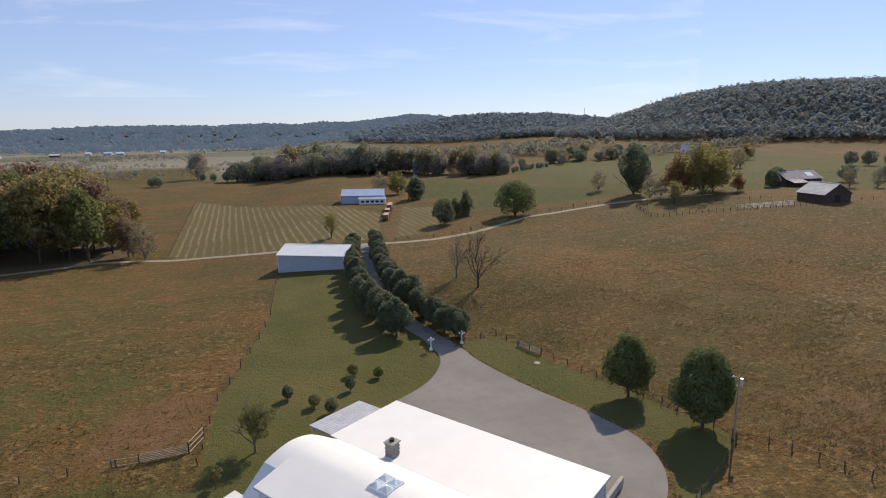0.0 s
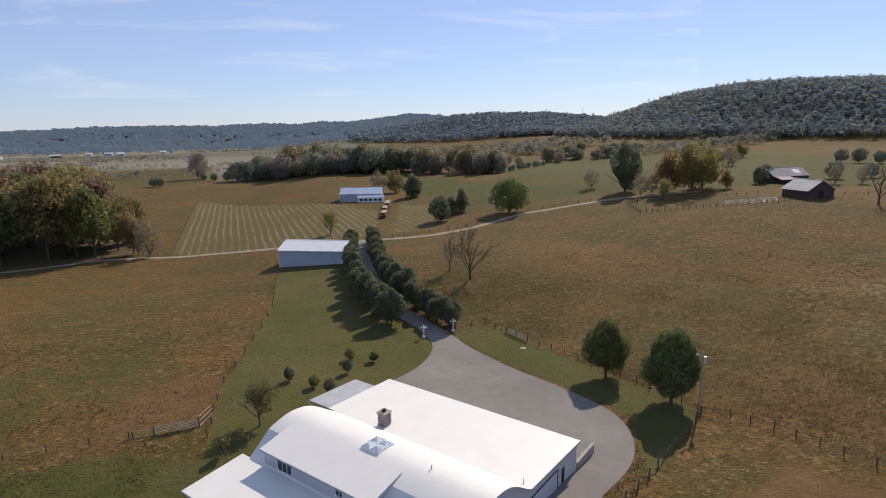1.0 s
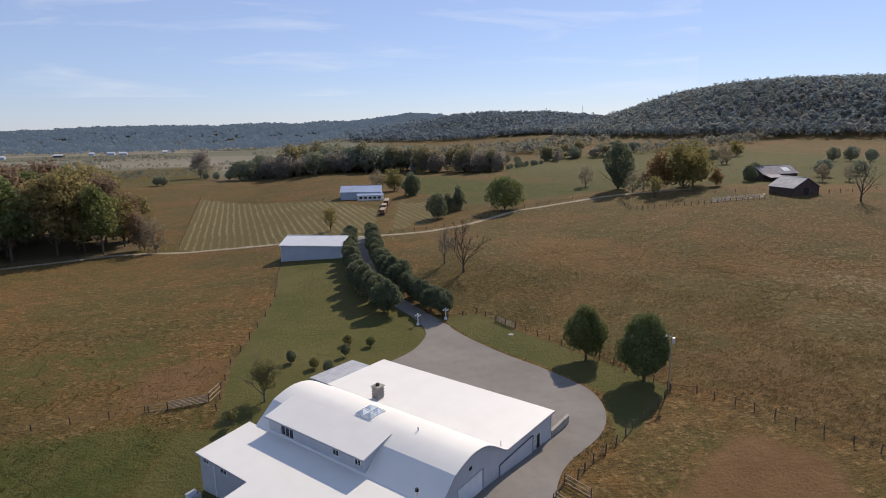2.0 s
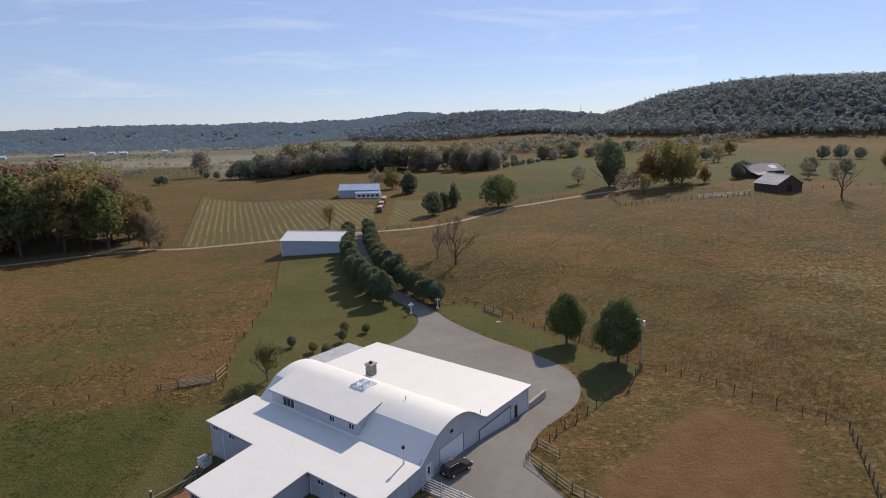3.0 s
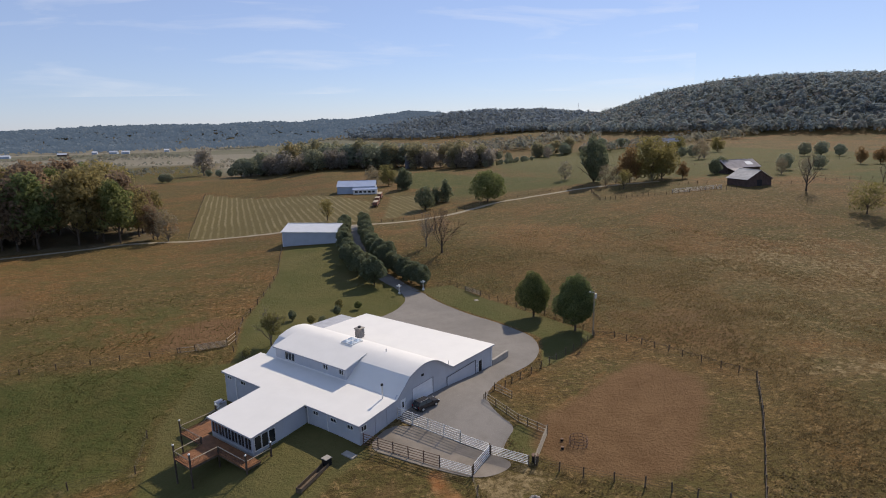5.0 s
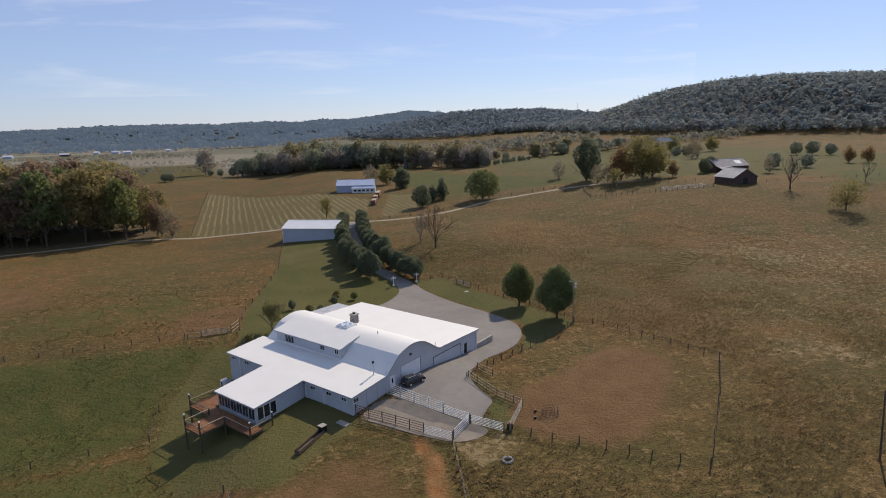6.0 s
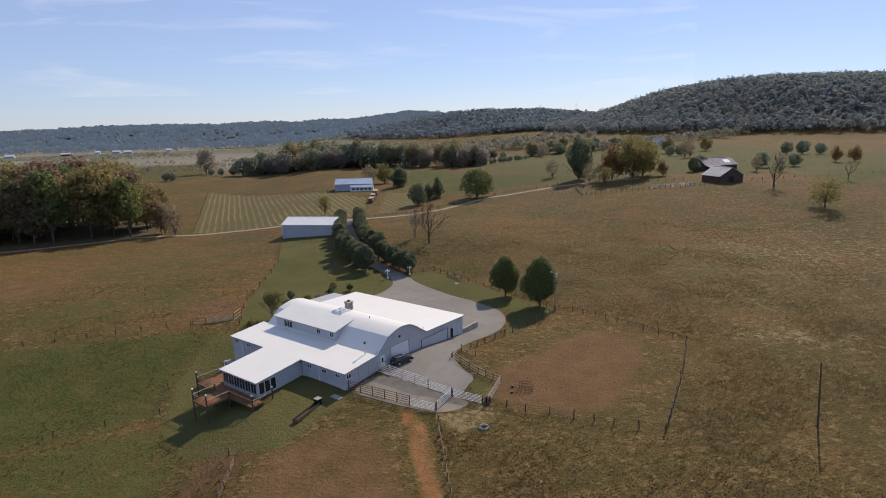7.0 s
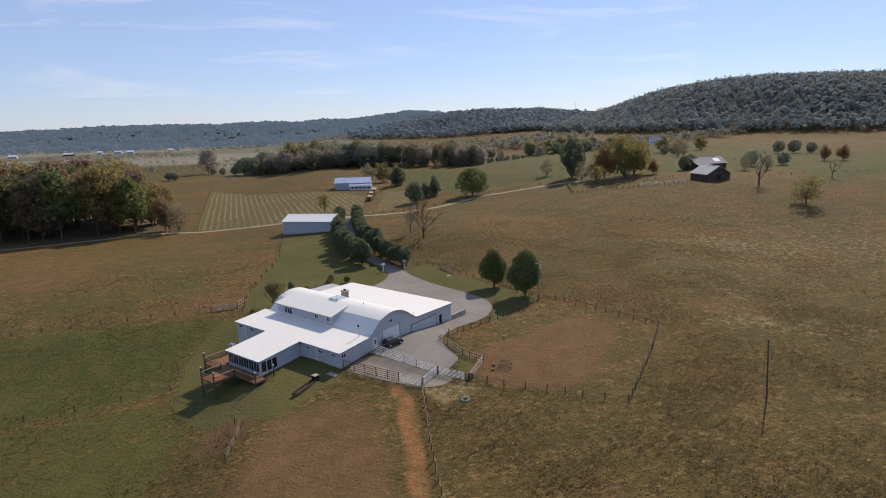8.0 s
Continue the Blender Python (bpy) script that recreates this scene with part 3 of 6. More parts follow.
def window(parent, face, at, a0, a1, z0, z1, cols=1, rows=1, frame_w=0.07, paint="trim", label="white framed window"):
    """A window in a wall opening; face: 'v' for walls along x, 'u' for walls along y; at: the wall's outer face, which looks to -y or +x."""
    out = -1 if face == "v" else 1

    def bar(p0, p1, r0, r1, near, deep):
        lo, hi = sorted((at + out * near, at - out * deep))
        return box(p0, p1, lo, hi, r0, r1) if face == "v" else box(lo, hi, p0, p1, r0, r1)

    w = frame_w
    win = part("window", bar(a0 - w, a1 + w, z1, z1 + w, 0.05, 0.1), M[paint], parent, label)
    part("frame_side", bar(a0 - w, a0, z0, z1, 0.05, 0.1), M[paint], win)
    part("frame_side", bar(a1, a1 + w, z0, z1, 0.05, 0.1), M[paint], win)
    for i in range(1, cols):
        c = a0 + (a1 - a0) * i / cols
        part("glazing_bar", bar(c - 0.03, c + 0.03, z0, z1, 0.02, 0.1), M[paint], win)
    for i in range(1, rows):
        c = z0 + (z1 - z0) * i / rows
        part("glazing_bar", bar(a0, a1, c - 0.025, c + 0.025, 0.015, 0.1), M[paint], win)
    lo, hi = sorted((at + out * 0.09, at - out * 0.1))
    sill = box(a0 - 0.12, a1 + 0.12, lo, hi, z0 - w, z0) if face == "v" else box(lo, hi, a0 - 0.12, a1 + 0.12, z0 - w, z0)
    part("window_sill", sill, M[paint], win)
    for i in range(cols):
        for j in range(rows):
            p0, p1 = a0 + (a1 - a0) * i / cols, a0 + (a1 - a0) * (i + 1) / cols
            r0, r1 = z0 + (z1 - z0) * j / rows, z0 + (z1 - z0) * (j + 1) / rows
            lo, hi = sorted((at - out * 0.05, at - out * 0.08))
            part("pane", box(p0 + 0.02, p1 - 0.02, lo, hi, r0 + 0.02, r1 - 0.02) if face == "v" else box(lo, hi, p0 + 0.02, p1 - 0.02, r0 + 0.02, r1 - 0.02), M["glass"], win)
    return win


def build_house():
    sid, side, roof = M["siding"], M["siding_side"], M["roof_white"]
    # walls
    fr = [(0.65, 1.66, 2.12, 2.62), (4.2, 5.3, 2.12, 2.62), (7.5, 8.5, 2.12, 2.62)]
    part("wall", holed_wall("x", 0.7, -0.7, 9.75, -3, 3.12, 0.2, fr), sid, house)
    lf = [(-20.1, -19.0, 2.2, 2.7), (-16.5, -15.3, 2.15, 2.65)]
    part("wall", holed_wall("x", 0.7, -20.9, -10.2, -4.5, 3.12, 0.2, lf), sid, house)
    for h in fr + lf:
        window(house, "v", 0.7, *h, cols=2)
    rt = [(1.04, 1.97, 2.05, 2.75)]
    part("wall", holed_wall("y", 9.55, 0.9, 8.0, -3, 3.15, 0.2, rt), side, house)
    window(house, "u", 9.75, *rt[0], cols=2)
    door, garage, side_door = (9.1, 10.1, 1.0, 3.1), (11.75, 16.65, 0.8, 3.9), (29.4, 30.4, -0.6, 1.9)
    part("wall", holed_wall("y", 9.55, 8.0, garage[0], -3, 3.9, 0.2, [(door[0], door[1], -3, door[3])]), side, house)
    part("wall", box(9.55, 9.75, garage[1], 21.6, -3, 3.9), side, house)
    for top in (ARCH,):
        bm = bmesh.new()
        ring = [(v, z - 0.06) for v, z in top]
        for x in (9.55, 9.75):
            bm.faces.new([bm.verts.new((x, v, z)) for v, z in [(8.0, 3.9)] + ring[1:-1] + [(21.6, 3.9)]])
        vs = bm.verts[:]
        n = len(vs) // 2
        for i in range(n):
            bm.faces.new((vs[i], vs[(i + 1) % n], vs[n + (i + 1) % n], vs[n + i]))
        part("gable", bm, side, house)
        bm = bmesh.new()
        for x in (-19.5, -19.3):
            bm.faces.new([bm.verts.new((x, v, z)) for v, z in [(8.0, -4)] + ring + [(21.6, -4)]])
        vs = bm.verts[:]
        for i in range(len(vs) // 2):
            n = len(vs) // 2
            bm.faces.new((vs[i], vs[(i + 1) % n], vs[n + (i + 1) % n], vs[n + i]))
        part("gable", bm, side, house)
    part("wall", holed_wall("y", 9.55, 21.6, 33.6, -3, 3.42, 0.2, [(side_door[0], side_door[1], -3, side_door[3])]), side, house)
    part("wall", box(-20.9, -20.7, 0.9, 8, -4.5, 3.2), side, house)
    part("wall", box(-20.9, -20.7, 21.6, 33.6, -4, 3.4), side, house)
    part("wall", box(-20.9, 9.75, 33.6, 33.8, -4, 3.36), sid, house)
    # wall heads that follow the slope of the roofs
    for x, ring in ((9.55, [(0.9, 3.15), (8.0, 3.15), (8.0, 3.70), (0.9, 3.16)]), (9.55, [(21.6, 3.42), (33.6, 3.42), (33.6, 3.425), (21.62, 3.76)]),
                    (-1.1, [(-8.2, 2.38), (0.7, 2.38), (0.34, 3.12), (-8.2, 2.385)]), (-10.4, [(-8.2, 2.38), (0.7, 2.38), (0.34, 3.12), (-8.2, 2.385)])):
        bm = bmesh.new()
        for k in (0, 0.2):
            bm.faces.new([bm.verts.new((x + k, v, z)) for v, z in ring])
        vs = bm.verts[:]
        for i in range(4):
            bm.faces.new((vs[i], vs[(i + 1) % 4], vs[4 + (i + 1) % 4], vs[4 + i]))
        bmesh.ops.recalc_face_normals(bm, faces=bm.faces[:])
        part("wall_head", bm, side, house)
    # wing with the sun room
    part("wall", holed_wall("x", -8.4, -10.4, -0.9, -4.4, 2.28, 0.2, [(-10.2, -1.1, 0.15, 2.05)]), sid, house)
    part("wall", holed_wall("y", -1.1, -8.2, 0.9, -4.2, 2.38, 0.2, [(-8.1, -4.7, 0.05, 2.1)]), side, house)
    part("wall", box(-10.4, -10.2, -8.2, 0.7, -4.5, 2.38), side, house)
    for i in range(6):
        w = 9.1 / 6
        window(house, "v", -8.4, -10.2 + w * i + 0.06, -10.2 + w * (i + 1) - 0.06, 0.2, 2.0, cols=2, rows=1, frame_w=0.05, paint="fascia", label="dark sun room window with a slim grey frame")
    for i in range(3):
        w = 3.4 / 3
        window(house, "u", -0.9, -8.1 + w * i + 0.06, -8.1 + w * (i + 1) - 0.06, 0.1, 2.05, cols=1, frame_w=0.05, paint="trim", label="tall dark sun room door pane")
    part("floor", box(-10.2, -1.1, -8.2, 0.7, -0.35, -0.1), M["deck"], house)
    # roofs
    part("roof", slab([(0.35, 3.28), (8.06, 3.88)], -21.15, 10.05, 0.16), roof, house, "white metal low roof")
    part("roof", slab([(-8.75, 2.44), (0.34, 3.30)], -10.7, -0.62, 0.16), roof, house, "white metal wing roof")
    part("roof", slab(ARCH, -19.7, 10.05, 0.16), roof, house, "white curved metal roof")
    part("roof", slab([(21.61, 3.93), (34.1, 3.52)], -21.15, 10.05, 0.16), roof, house, "white metal lean-to roof")
    part("roof", slab([(7.8, 5.93), (12.6, 6.95)], -17.3, -0.05, 0.14), roof, house, "white dormer roof")
    for bm in (slab([(0.30, 3.26), (0.345, 3.262)], -21.17, -10.72, 0.2), slab([(0.30, 3.26), (0.345, 3.262)], -0.6, 10.07, 0.2),
               slab([(-8.80, 2.42), (-8.755, 2.422)], -10.72, -0.6, 0.2), slab([(7.75, 5.90), (7.795, 5.902)], -17.32, -0.03, 0.18),
               slab([(-8.75, 2.42), (0.30, 3.27)], -0.615, -0.56, 0.2), slab([(-8.75, 2.42), (0.30, 3.27)], -10.76, -10.705, 0.2),
               slab([(21.62, 3.90), (34.1, 3.50)], 10.055, 10.10, 0.2), slab([(0.3, 3.26), (8.0, 3.84)], 10.055, 10.10, 0.2)):
        part("fascia", bm, M["fascia"], house)
    part("gable_trim", slab([(v, z - 0.02) for v, z in ARCH], 10.055, 10.10, 0.2), M["fascia"], house)
    # dormer
    dw = [(-14.64, -12.32, 4.2, 5.45), (-5.3, -4.37, 4.72, 5.45), (-1.75, -0.9, 4.72, 5.5)]
    part("dormer_wall", holed_wall("x", 8.2, -17.1, -0.25, 3.7, 5.86, 0.18, dw), sid, house)
    window(house, "v", 8.2, *dw[0], cols=3)
    window(house, "v", 8.2, *dw[1], cols=2)
    window(house, "v", 8.2, *dw[2], cols=2)
    for x in (-17.1, -0.43):
        bm = bmesh.new()
        for k in (0, 0.18):
            bm.faces.new([bm.verts.new((x + k, v, z)) for v, z in ((8.38, 3.9), (8.38, 5.9), (12.3, 6.8), (11.0, 6.0))])
        vs = bm.verts[:]
        for i in range(4):
            bm.faces.new((vs[i], vs[(i + 1) % 4], vs[4 + (i + 1) % 4], vs[4 + i]))
        part("dormer_cheek", bm, side, house)
    # doors
    d = part("door", box(9.62, 9.70, door[0], door[1], 0.9, door[3]), M["white_door"], house, "white entry door with a dark pane")
    part("pane", box(9.705, 9.73, door[0] + 0.35, door[1] - 0.35, 1.9, 2.75), M["glass"], d)
    for lo, hi, z0, z1 in ((door[0] - 0.1, door[0], 0.6, 3.1), (door[1], door[1] + 0.1, 0.6, 3.1), (door[0] - 0.1, door[1] + 0.1, 3.1, 3.2)):
        part("door_frame", box(9.7, 9.79, lo, hi, z0, z1), M["trim"], d)
    g = thing_part("garage_door", house)
    for i in range(5):
        z = 0.75 + i * 0.63
        part("panel", box(9.6, 9.68, garage[0], garage[1], z, z + 0.615, 0.012), M["white_door"], g)
    for lo, hi, z0, z1 in ((garage[0] - 0.13, garage[0], 0.5, 3.9), (garage[1], garage[1] + 0.13, 0.5, 3.9), (garage[0] - 0.13, garage[1] + 0.13, 3.9, 4.03)):
        part("door_frame", box(9.7, 9.79, lo, hi, z0, z1), M["fascia"], g)
    s = part("sliding_door", box(9.80, 9.86, 20.2, 28.2, -0.2, 2.5, 0.01), M["siding_side"], house, "long grey sliding barn door with dark edges")
    for lo, hi, z0, z1 in ((20.1, 28.3, 2.5, 2.54), (20.1, 20.14, -0.2, 2.5), (28.26, 28.3, -0.2, 2.5)):
        part("edge_strip", box(9.82, 9.90, lo, hi, z0, z1), M["black"], s)
    d = part("door", box(9.62, 9.70, side_door[0], side_door[1], -0.7, side_door[3]), M["black"], house, "dark side door")
    part("door_frame", box(9.7, 9.79, side_door[0] - 0.1, side_door[0], -0.7, 2.0), M["trim"], d)
    part("door_frame", box(9.7, 9.79, side_door[1], side_door[1] + 0.1, -0.7, 2.0), M["trim"], d)
    part("wall_ring", path_tube([(9.83, 28.75 + 0.42 * math.cos(a * math.pi / 7), 1.35 + 0.42 * math.sin(a * math.pi / 7)) for a in range(14)], 0.05, 5, True),
         M["trim"], house, "pale ring hung on the wall")
    part("gable_vent", box(9.75, 9.82, 13.9, 14.4, 5.05, 5.4), M["black"], house)
    # pilasters and downpipes
    for x in (3.6, -0.55):
        part("downpipe", box(x - 0.05, x + 0.05, 0.6, 0.695, -1.5, 3.1), M["trim"], house)
    part("downpipe", box(-17.95, -17.75, 0.6, 0.695, -2.5, 3.1), M["trim"], house)
    for v in (3.7, 6.0):
        part("wall_batten", box(9.755, 9.80, v - 0.04, v + 0.04, -1, 3.1), M["fascia"], house)
    part("downpipe", box(9.8, 9.9, 33.3, 33.42, -1.5, 3.4), M["trim"], house)
    # chimney
    c = part("chimney", box(-12.45, -11.3, 22.2, 23.4, 3.3, 5.55, 0.04), M["stone"], house, "squat grey stone chimney")
    for i in range(7):
        z = 3.95 + i * 0.22
        for k in range(3):
            o = 0.38 * k + (0.12 if i % 2 else 0)
            part("stone", box(-12.47 + o, -12.47 + o + 0.34, 22.13, 22.22, z, z + 0.19, 0.01), M["stone"], c)
            part("stone", box(-11.32, -11.24, 22.22 + o, 22.22 + o + 0.34, z, z + 0.19, 0.01), M["stone"], c)
    part("cap", box(-12.6, -11.15, 22.05, 23.55, 5.55, 5.72, 0.03), M["concrete"], c)
    part("flue", tube((-11.9, 22.8, 5.7), (-11.9, 22.8, 6.0), 0.3, 0.28, 10), M["black"], c)
    # skylight
    s = part("skylight", box(-6.75, -4.15, 13.4, 16.0, 6.7, 7.18, 0.03), M["trim"], house, "four pyramid skylights on a white curb")
    for i in (0, 1):
        for j in (0, 1):
            x0, y0 = -6.68 + 1.27 * i, 13.47 + 1.27 * j
            bm = bmesh.new()
            b = [bm.verts.new((x0 + p * 1.2, y0 + q * 1.2, 7.19)) for p, q in ((0, 0), (1, 0), (1, 1), (0, 1))]
            t = bm.verts.new((x0 + 0.6, y0 + 0.6, 7.52))
            for k in range(4):
                bm.faces.new((b[k], b[(k + 1) % 4], t))
            bm.faces.new(b[::-1])
            part("pyramid_pane", bm, M["skylight"], s, "pale blue glass pyramid")
    for a, b in (((-6.72, 14.7), (-4.18, 14.7)), ((-5.45, 13.43), (-5.45, 15.97))):
        part("glazing_bar", box(a[0] - 0.05, b[0] + 0.05, a[1] - 0.05, b[1] + 0.05, 7.185, 7.25), M["trim"], s)
    # flue pipe and a small vent
    p = part("flue_pipe", tube((8.0, 7.2, 3.6), (8.0, 7.2, 5.8), 0.11, n=10), M["galv"], house, "thin metal flue pipe with a dark cap")
    part("cap", tube((8.0, 7.2, 5.75), (8.0, 7.2, 6.05), 0.2, 0.17, 10), M["black"], p)
    v = part("vent_pipe", tube((2.2, 14.6, 6.9), (2.2, 14.6, 7.5), 0.07, n=8), M["fascia"], house)
    part("vent_pipe", tube((8.9, 21.9, 3.8), (8.9, 21.9, 4.5), 0.06, n=8), M["fascia"], house)
    # shingled porch at the far end
    part("porch_roof", slab([(22.4, 3.35), (31.7, 3.05)], -26.1, -21.2, 0.15), M["shingle"], house, "grey shingled porch roof")
    for k in range(22):
        v0 = 22.45 + k * 0.42
        z = 3.35 - (v0 - 22.4) / 9.3 * 0.3
        part("roof_course", slab([(v0, z + 0.03), (v0 + 0.40, z + 0.012)], -26.12, -21.22, 0.02), M["shingle"], house)
    for v in (22.8, 27, 31.2):
        part("porch_post", box(-25.9, -25.75, v - 0.08, v + 0.08, -3, 3.0), M["trim"], house)


def thing_part(name, parent):
    """A part that only holds sub-parts."""
    return part(name, box(9.58, 9.6, 11.8, 16.6, 0.7, 3.85), M["white_door"], parent, "white panelled garage door")


build_house()


# ---- plants ----
def leaf_cloud(rng, blobs, count, size, flat=0.0):
    """Many small bent leaf clumps on the outsides of a crown's blobs (x, y, z, rx, rz)."""
    blobs = np.array(blobs)
    weight = blobs[:, 3] ** 2
    pick = rng.choice(len(blobs), count, p=weight / weight.sum())
    way = rng.normal(size=(count, 3))
    way /= np.linalg.norm(way, axis=1)[:, None]
    reach = rng.uniform(0.55, 1.08, count) ** 0.6
    c = blobs[pick][:, :3] + way * np.stack([blobs[pick][:, 3], blobs[pick][:, 3], blobs[pick][:, 4]], 1) * reach[:, None]
    return leaf_quads(rng, c, way * 0.6 + rng.normal(size=(count, 3)) * 0.55 + np.array([0.0, 0.0, 0.4]), size)


def leaf_quads(rng, c, normal, size):
    """A small folded leaf clump at every place c, facing its normal."""
    count = len(c)
    normal = normal / np.linalg.norm(normal, axis=1)[:, None]
    a = np.cross(normal, rng.normal(size=(count, 3)))
    a /= np.linalg.norm(a, axis=1)[:, None]
    b = np.cross(normal, a)
    s = size * rng.uniform(0.6, 1.4, count)[:, None]
    droop = -normal * s * 0.25
    corners = [c + a * s * 0.9 + droop, c + b * s * 0.55 * rng.uniform(0.6, 1.3, (count, 1)), c - a * s * 0.9 + droop, c - b * s * 0.55 * rng.uniform(0.6, 1.3, (count, 1))]
    verts = np.stack(corners, 1).reshape(-1, 3)
    faces = np.arange(count * 4).reshape(-1, 4)
    return verts.tolist(), faces.tolist()


def crown_shell(rng, base, tall, wide, count, leaf, taper=0.15, lobe=0.2):
    """A full crown with a shallow, lobed outside."""
    way = rng.normal(size=(count, 3))
    way /= np.linalg.norm(way, axis=1)[:, None]
    knots = rng.normal(size=(46, 3))
    knots /= np.linalg.norm(knots, axis=1)[:, None]
    swell = np.exp(14 * (way @ knots.T - 1)).max(axis=1)
    broad = np.exp(5 * (way @ knots[:9].T - 1)).max(axis=1)
    reach = (1 - lobe + 1.4 * lobe * swell) * (0.80 + 0.26 * broad) * (1 - 0.36 * rng.random(count) ** 1.8)
    flat = wide * (1 - taper * way[:, 2])
    c = way * np.stack([flat, flat, np.full(count, (tall - base) / 2)], 1) * reach[:, None]
    c[:, 2] += (tall + base) / 2
    return leaf_quads(rng, c, way * 0.75 + rng.normal(size=(count, 3)) * 0.45 + np.array([0.0, 0.0, 0.3]), leaf)


def limbs(bm, rng, start, way, length, radius, depth, kids=3, spread=0.7, n=5):
    """A limb with its side limbs, tapering."""
    a = Vector(start)
    way = Vector(way).normalized()
    mid = a + way * length * 0.55 + Vector(rng.normal(size=3)) * length * 0.06
    end = mid + (way + Vector(rng.normal(size=3)) * 0.18).normalized() * length * 0.45
    add_tube(bm, a, mid, radius, radius * 0.75, n, cap=False)
    add_tube(bm, mid, end, radius * 0.75, radius * 0.45, n, cap=depth == 0)
    if depth == 0:
        return
    for i in range(kids):
        t = rng.uniform(0.35, 1.0)
        p = mid.lerp(end, t) if t > 0.5 else a.lerp(mid, t + 0.4)
        w = (way + Vector(rng.normal(size=3)) * spread + Vector((0, 0, 0.15))).normalized()
        limbs(bm, rng, p, w, length * rng.uniform(0.5, 0.75), radius * 0.5, depth - 1, kids, spread, max(3, n - 1))


def make_tree(seed, tall, wide, kind, count, leaf, trunk_share=0.25, bark="bark", shape="round", name="tree", label="", trunk_r=None):
    """One tree at the origin: trunk with limbs, and a crown."""
    rng = np.random.default_rng(seed)
    tree = thing(name, Matrix(), label, "tree")
    bm = bmesh.new()
    r = trunk_r or tall * 0.022
    base = tall * trunk_share
    add_tube(bm, (0, 0, -0.6), (0, 0, 0.15), r * 1.5, r * 1.05, 8)
    add_tube(bm, (0, 0, 0.15), (rng.normal() * 0.1, rng.normal() * 0.1, base + tall * 0.15), r * 1.05, r * 0.75, 8)
    for i in range(6):
        ang = i * 1.05 + rng.uniform(-0.3, 0.3)
        limbs(bm, rng, (0, 0, base * rng.uniform(0.7, 1.2)), (math.cos(ang), math.sin(ang), rng.uniform(0.8, 1.8)), tall * 0.38, r * 0.45, 1, 3)
    limbs(bm, rng, (0, 0, base + tall * 0.1), (0, 0, 1), tall * 0.45, r * 0.6, 1, 3)
    part("trunk", bm, M[bark], tree)
    if shape in ("full", "column"):
        part("crown", crown_shell(rng, base, tall, wide, count, leaf, 0.15 if shape == "full" else -0.05), M[kind], tree)
        return tree
    blobs = []
    crown_h = tall - base
    while len(blobs) < (60 if tall > 2.5 * wide else 34):
        p = rng.uniform(-1, 1, 3)
        if p @ p > 1:
            continue
        z = base + crown_h * (0.5 + 0.5 * p[2])
        if shape == "round":
            room = 1.0
        elif shape == "cone":
            room = 1.05 - 0.85 * (0.5 + 0.5 * p[2])
        else:
            room = 0.75 + 0.25 * p[2]
        br = wide * rng.uniform(0.22, 0.42) * (0.7 + 0.3 * room)
        blobs.append((p[0] * wide * 0.72 * room, p[1] * wide * 0.72 * room, z, br, br * 0.85))
    part("crown", leaf_cloud(rng, blobs, count, leaf), M[kind], tree)
    return tree


def put(tree, x, y, turn=0.0, size=1.0, up=0.0, label="", group="", sink=0.0):
    m = pose(x, y, height(x, y) + up - sink, 0, 0, turn) @ Matrix.Diagonal((size, size, size * random.uniform(0.94, 1.06), 1))
    ob = copy_thing(tree, m)
    return tagged(ob, label, "", group)


def drop(thing_ob):
    for o in (*thing_ob.children_recursive, thing_ob):
        bpy.data.objects.remove(o)


random.seed(5)
# the two round trees by the drive
t1 = make_tree(11, 10.3, 3.9, "leaf_green", 11000, 0.23, 0.14, shape="full", label="round dark green tree on the grass beside the driveway")
t1.matrix_world = pose(49.8, 41.3, height(49.8, 41.3))
t2 = make_tree(12, 11.9, 4.5, "leaf_green", 14000, 0.24, 0.13, shape="full", label="tall dense green tree beside a utility pole and the driveway")
t2.matrix_world = pose(54.2, 28.8, height(54.2, 28.8))

# the avenue: two rows of dense dark trees along the lane
rows = [make_tree(20 + i, 8.3, 3.45, "leaf_row", 5200, 0.27, 0.09, shape="full", label="dense dark evergreen tree in a row along the lane") for i in range(3)]
left_row = [(17.2, 79.5), (15.0, 86.5), (13.2, 93), (12.3, 99.5), (11.8, 106), (11.5, 112.5), (11.3, 119), (11.3, 125.5), (11.4, 132), (11.6, 138.5), (12.0, 145), (12.5, 152), (13.0, 159)]
right_row = [(29.8, 75.8), (27.6, 79), (25.8, 83.5), (24.2, 88.5), (22.4, 94), (21.0, 100), (20.4, 106.5), (20.1, 113), (19.9, 119.5), (19.8, 126), (19.9, 132.5), (20.1, 139.5), (20.4, 146.5), (20.8, 153.5), (21.3, 161), (21.8, 168)]
for i, (x, y) in enumerate(left_row + right_row):
    small = 0.84 if (x, y) in right_row[:4] else (1.0 if y < 105 else 0.86)
    put(rows[i % 3], x, y, random.uniform(0, 360), small * random.uniform(0.93, 1.08), group="trees along the lane",
        label="smaller dark evergreen by the gate lamp" if (x, y) in right_row[:2] else "")
for r in rows:
    drop(r)

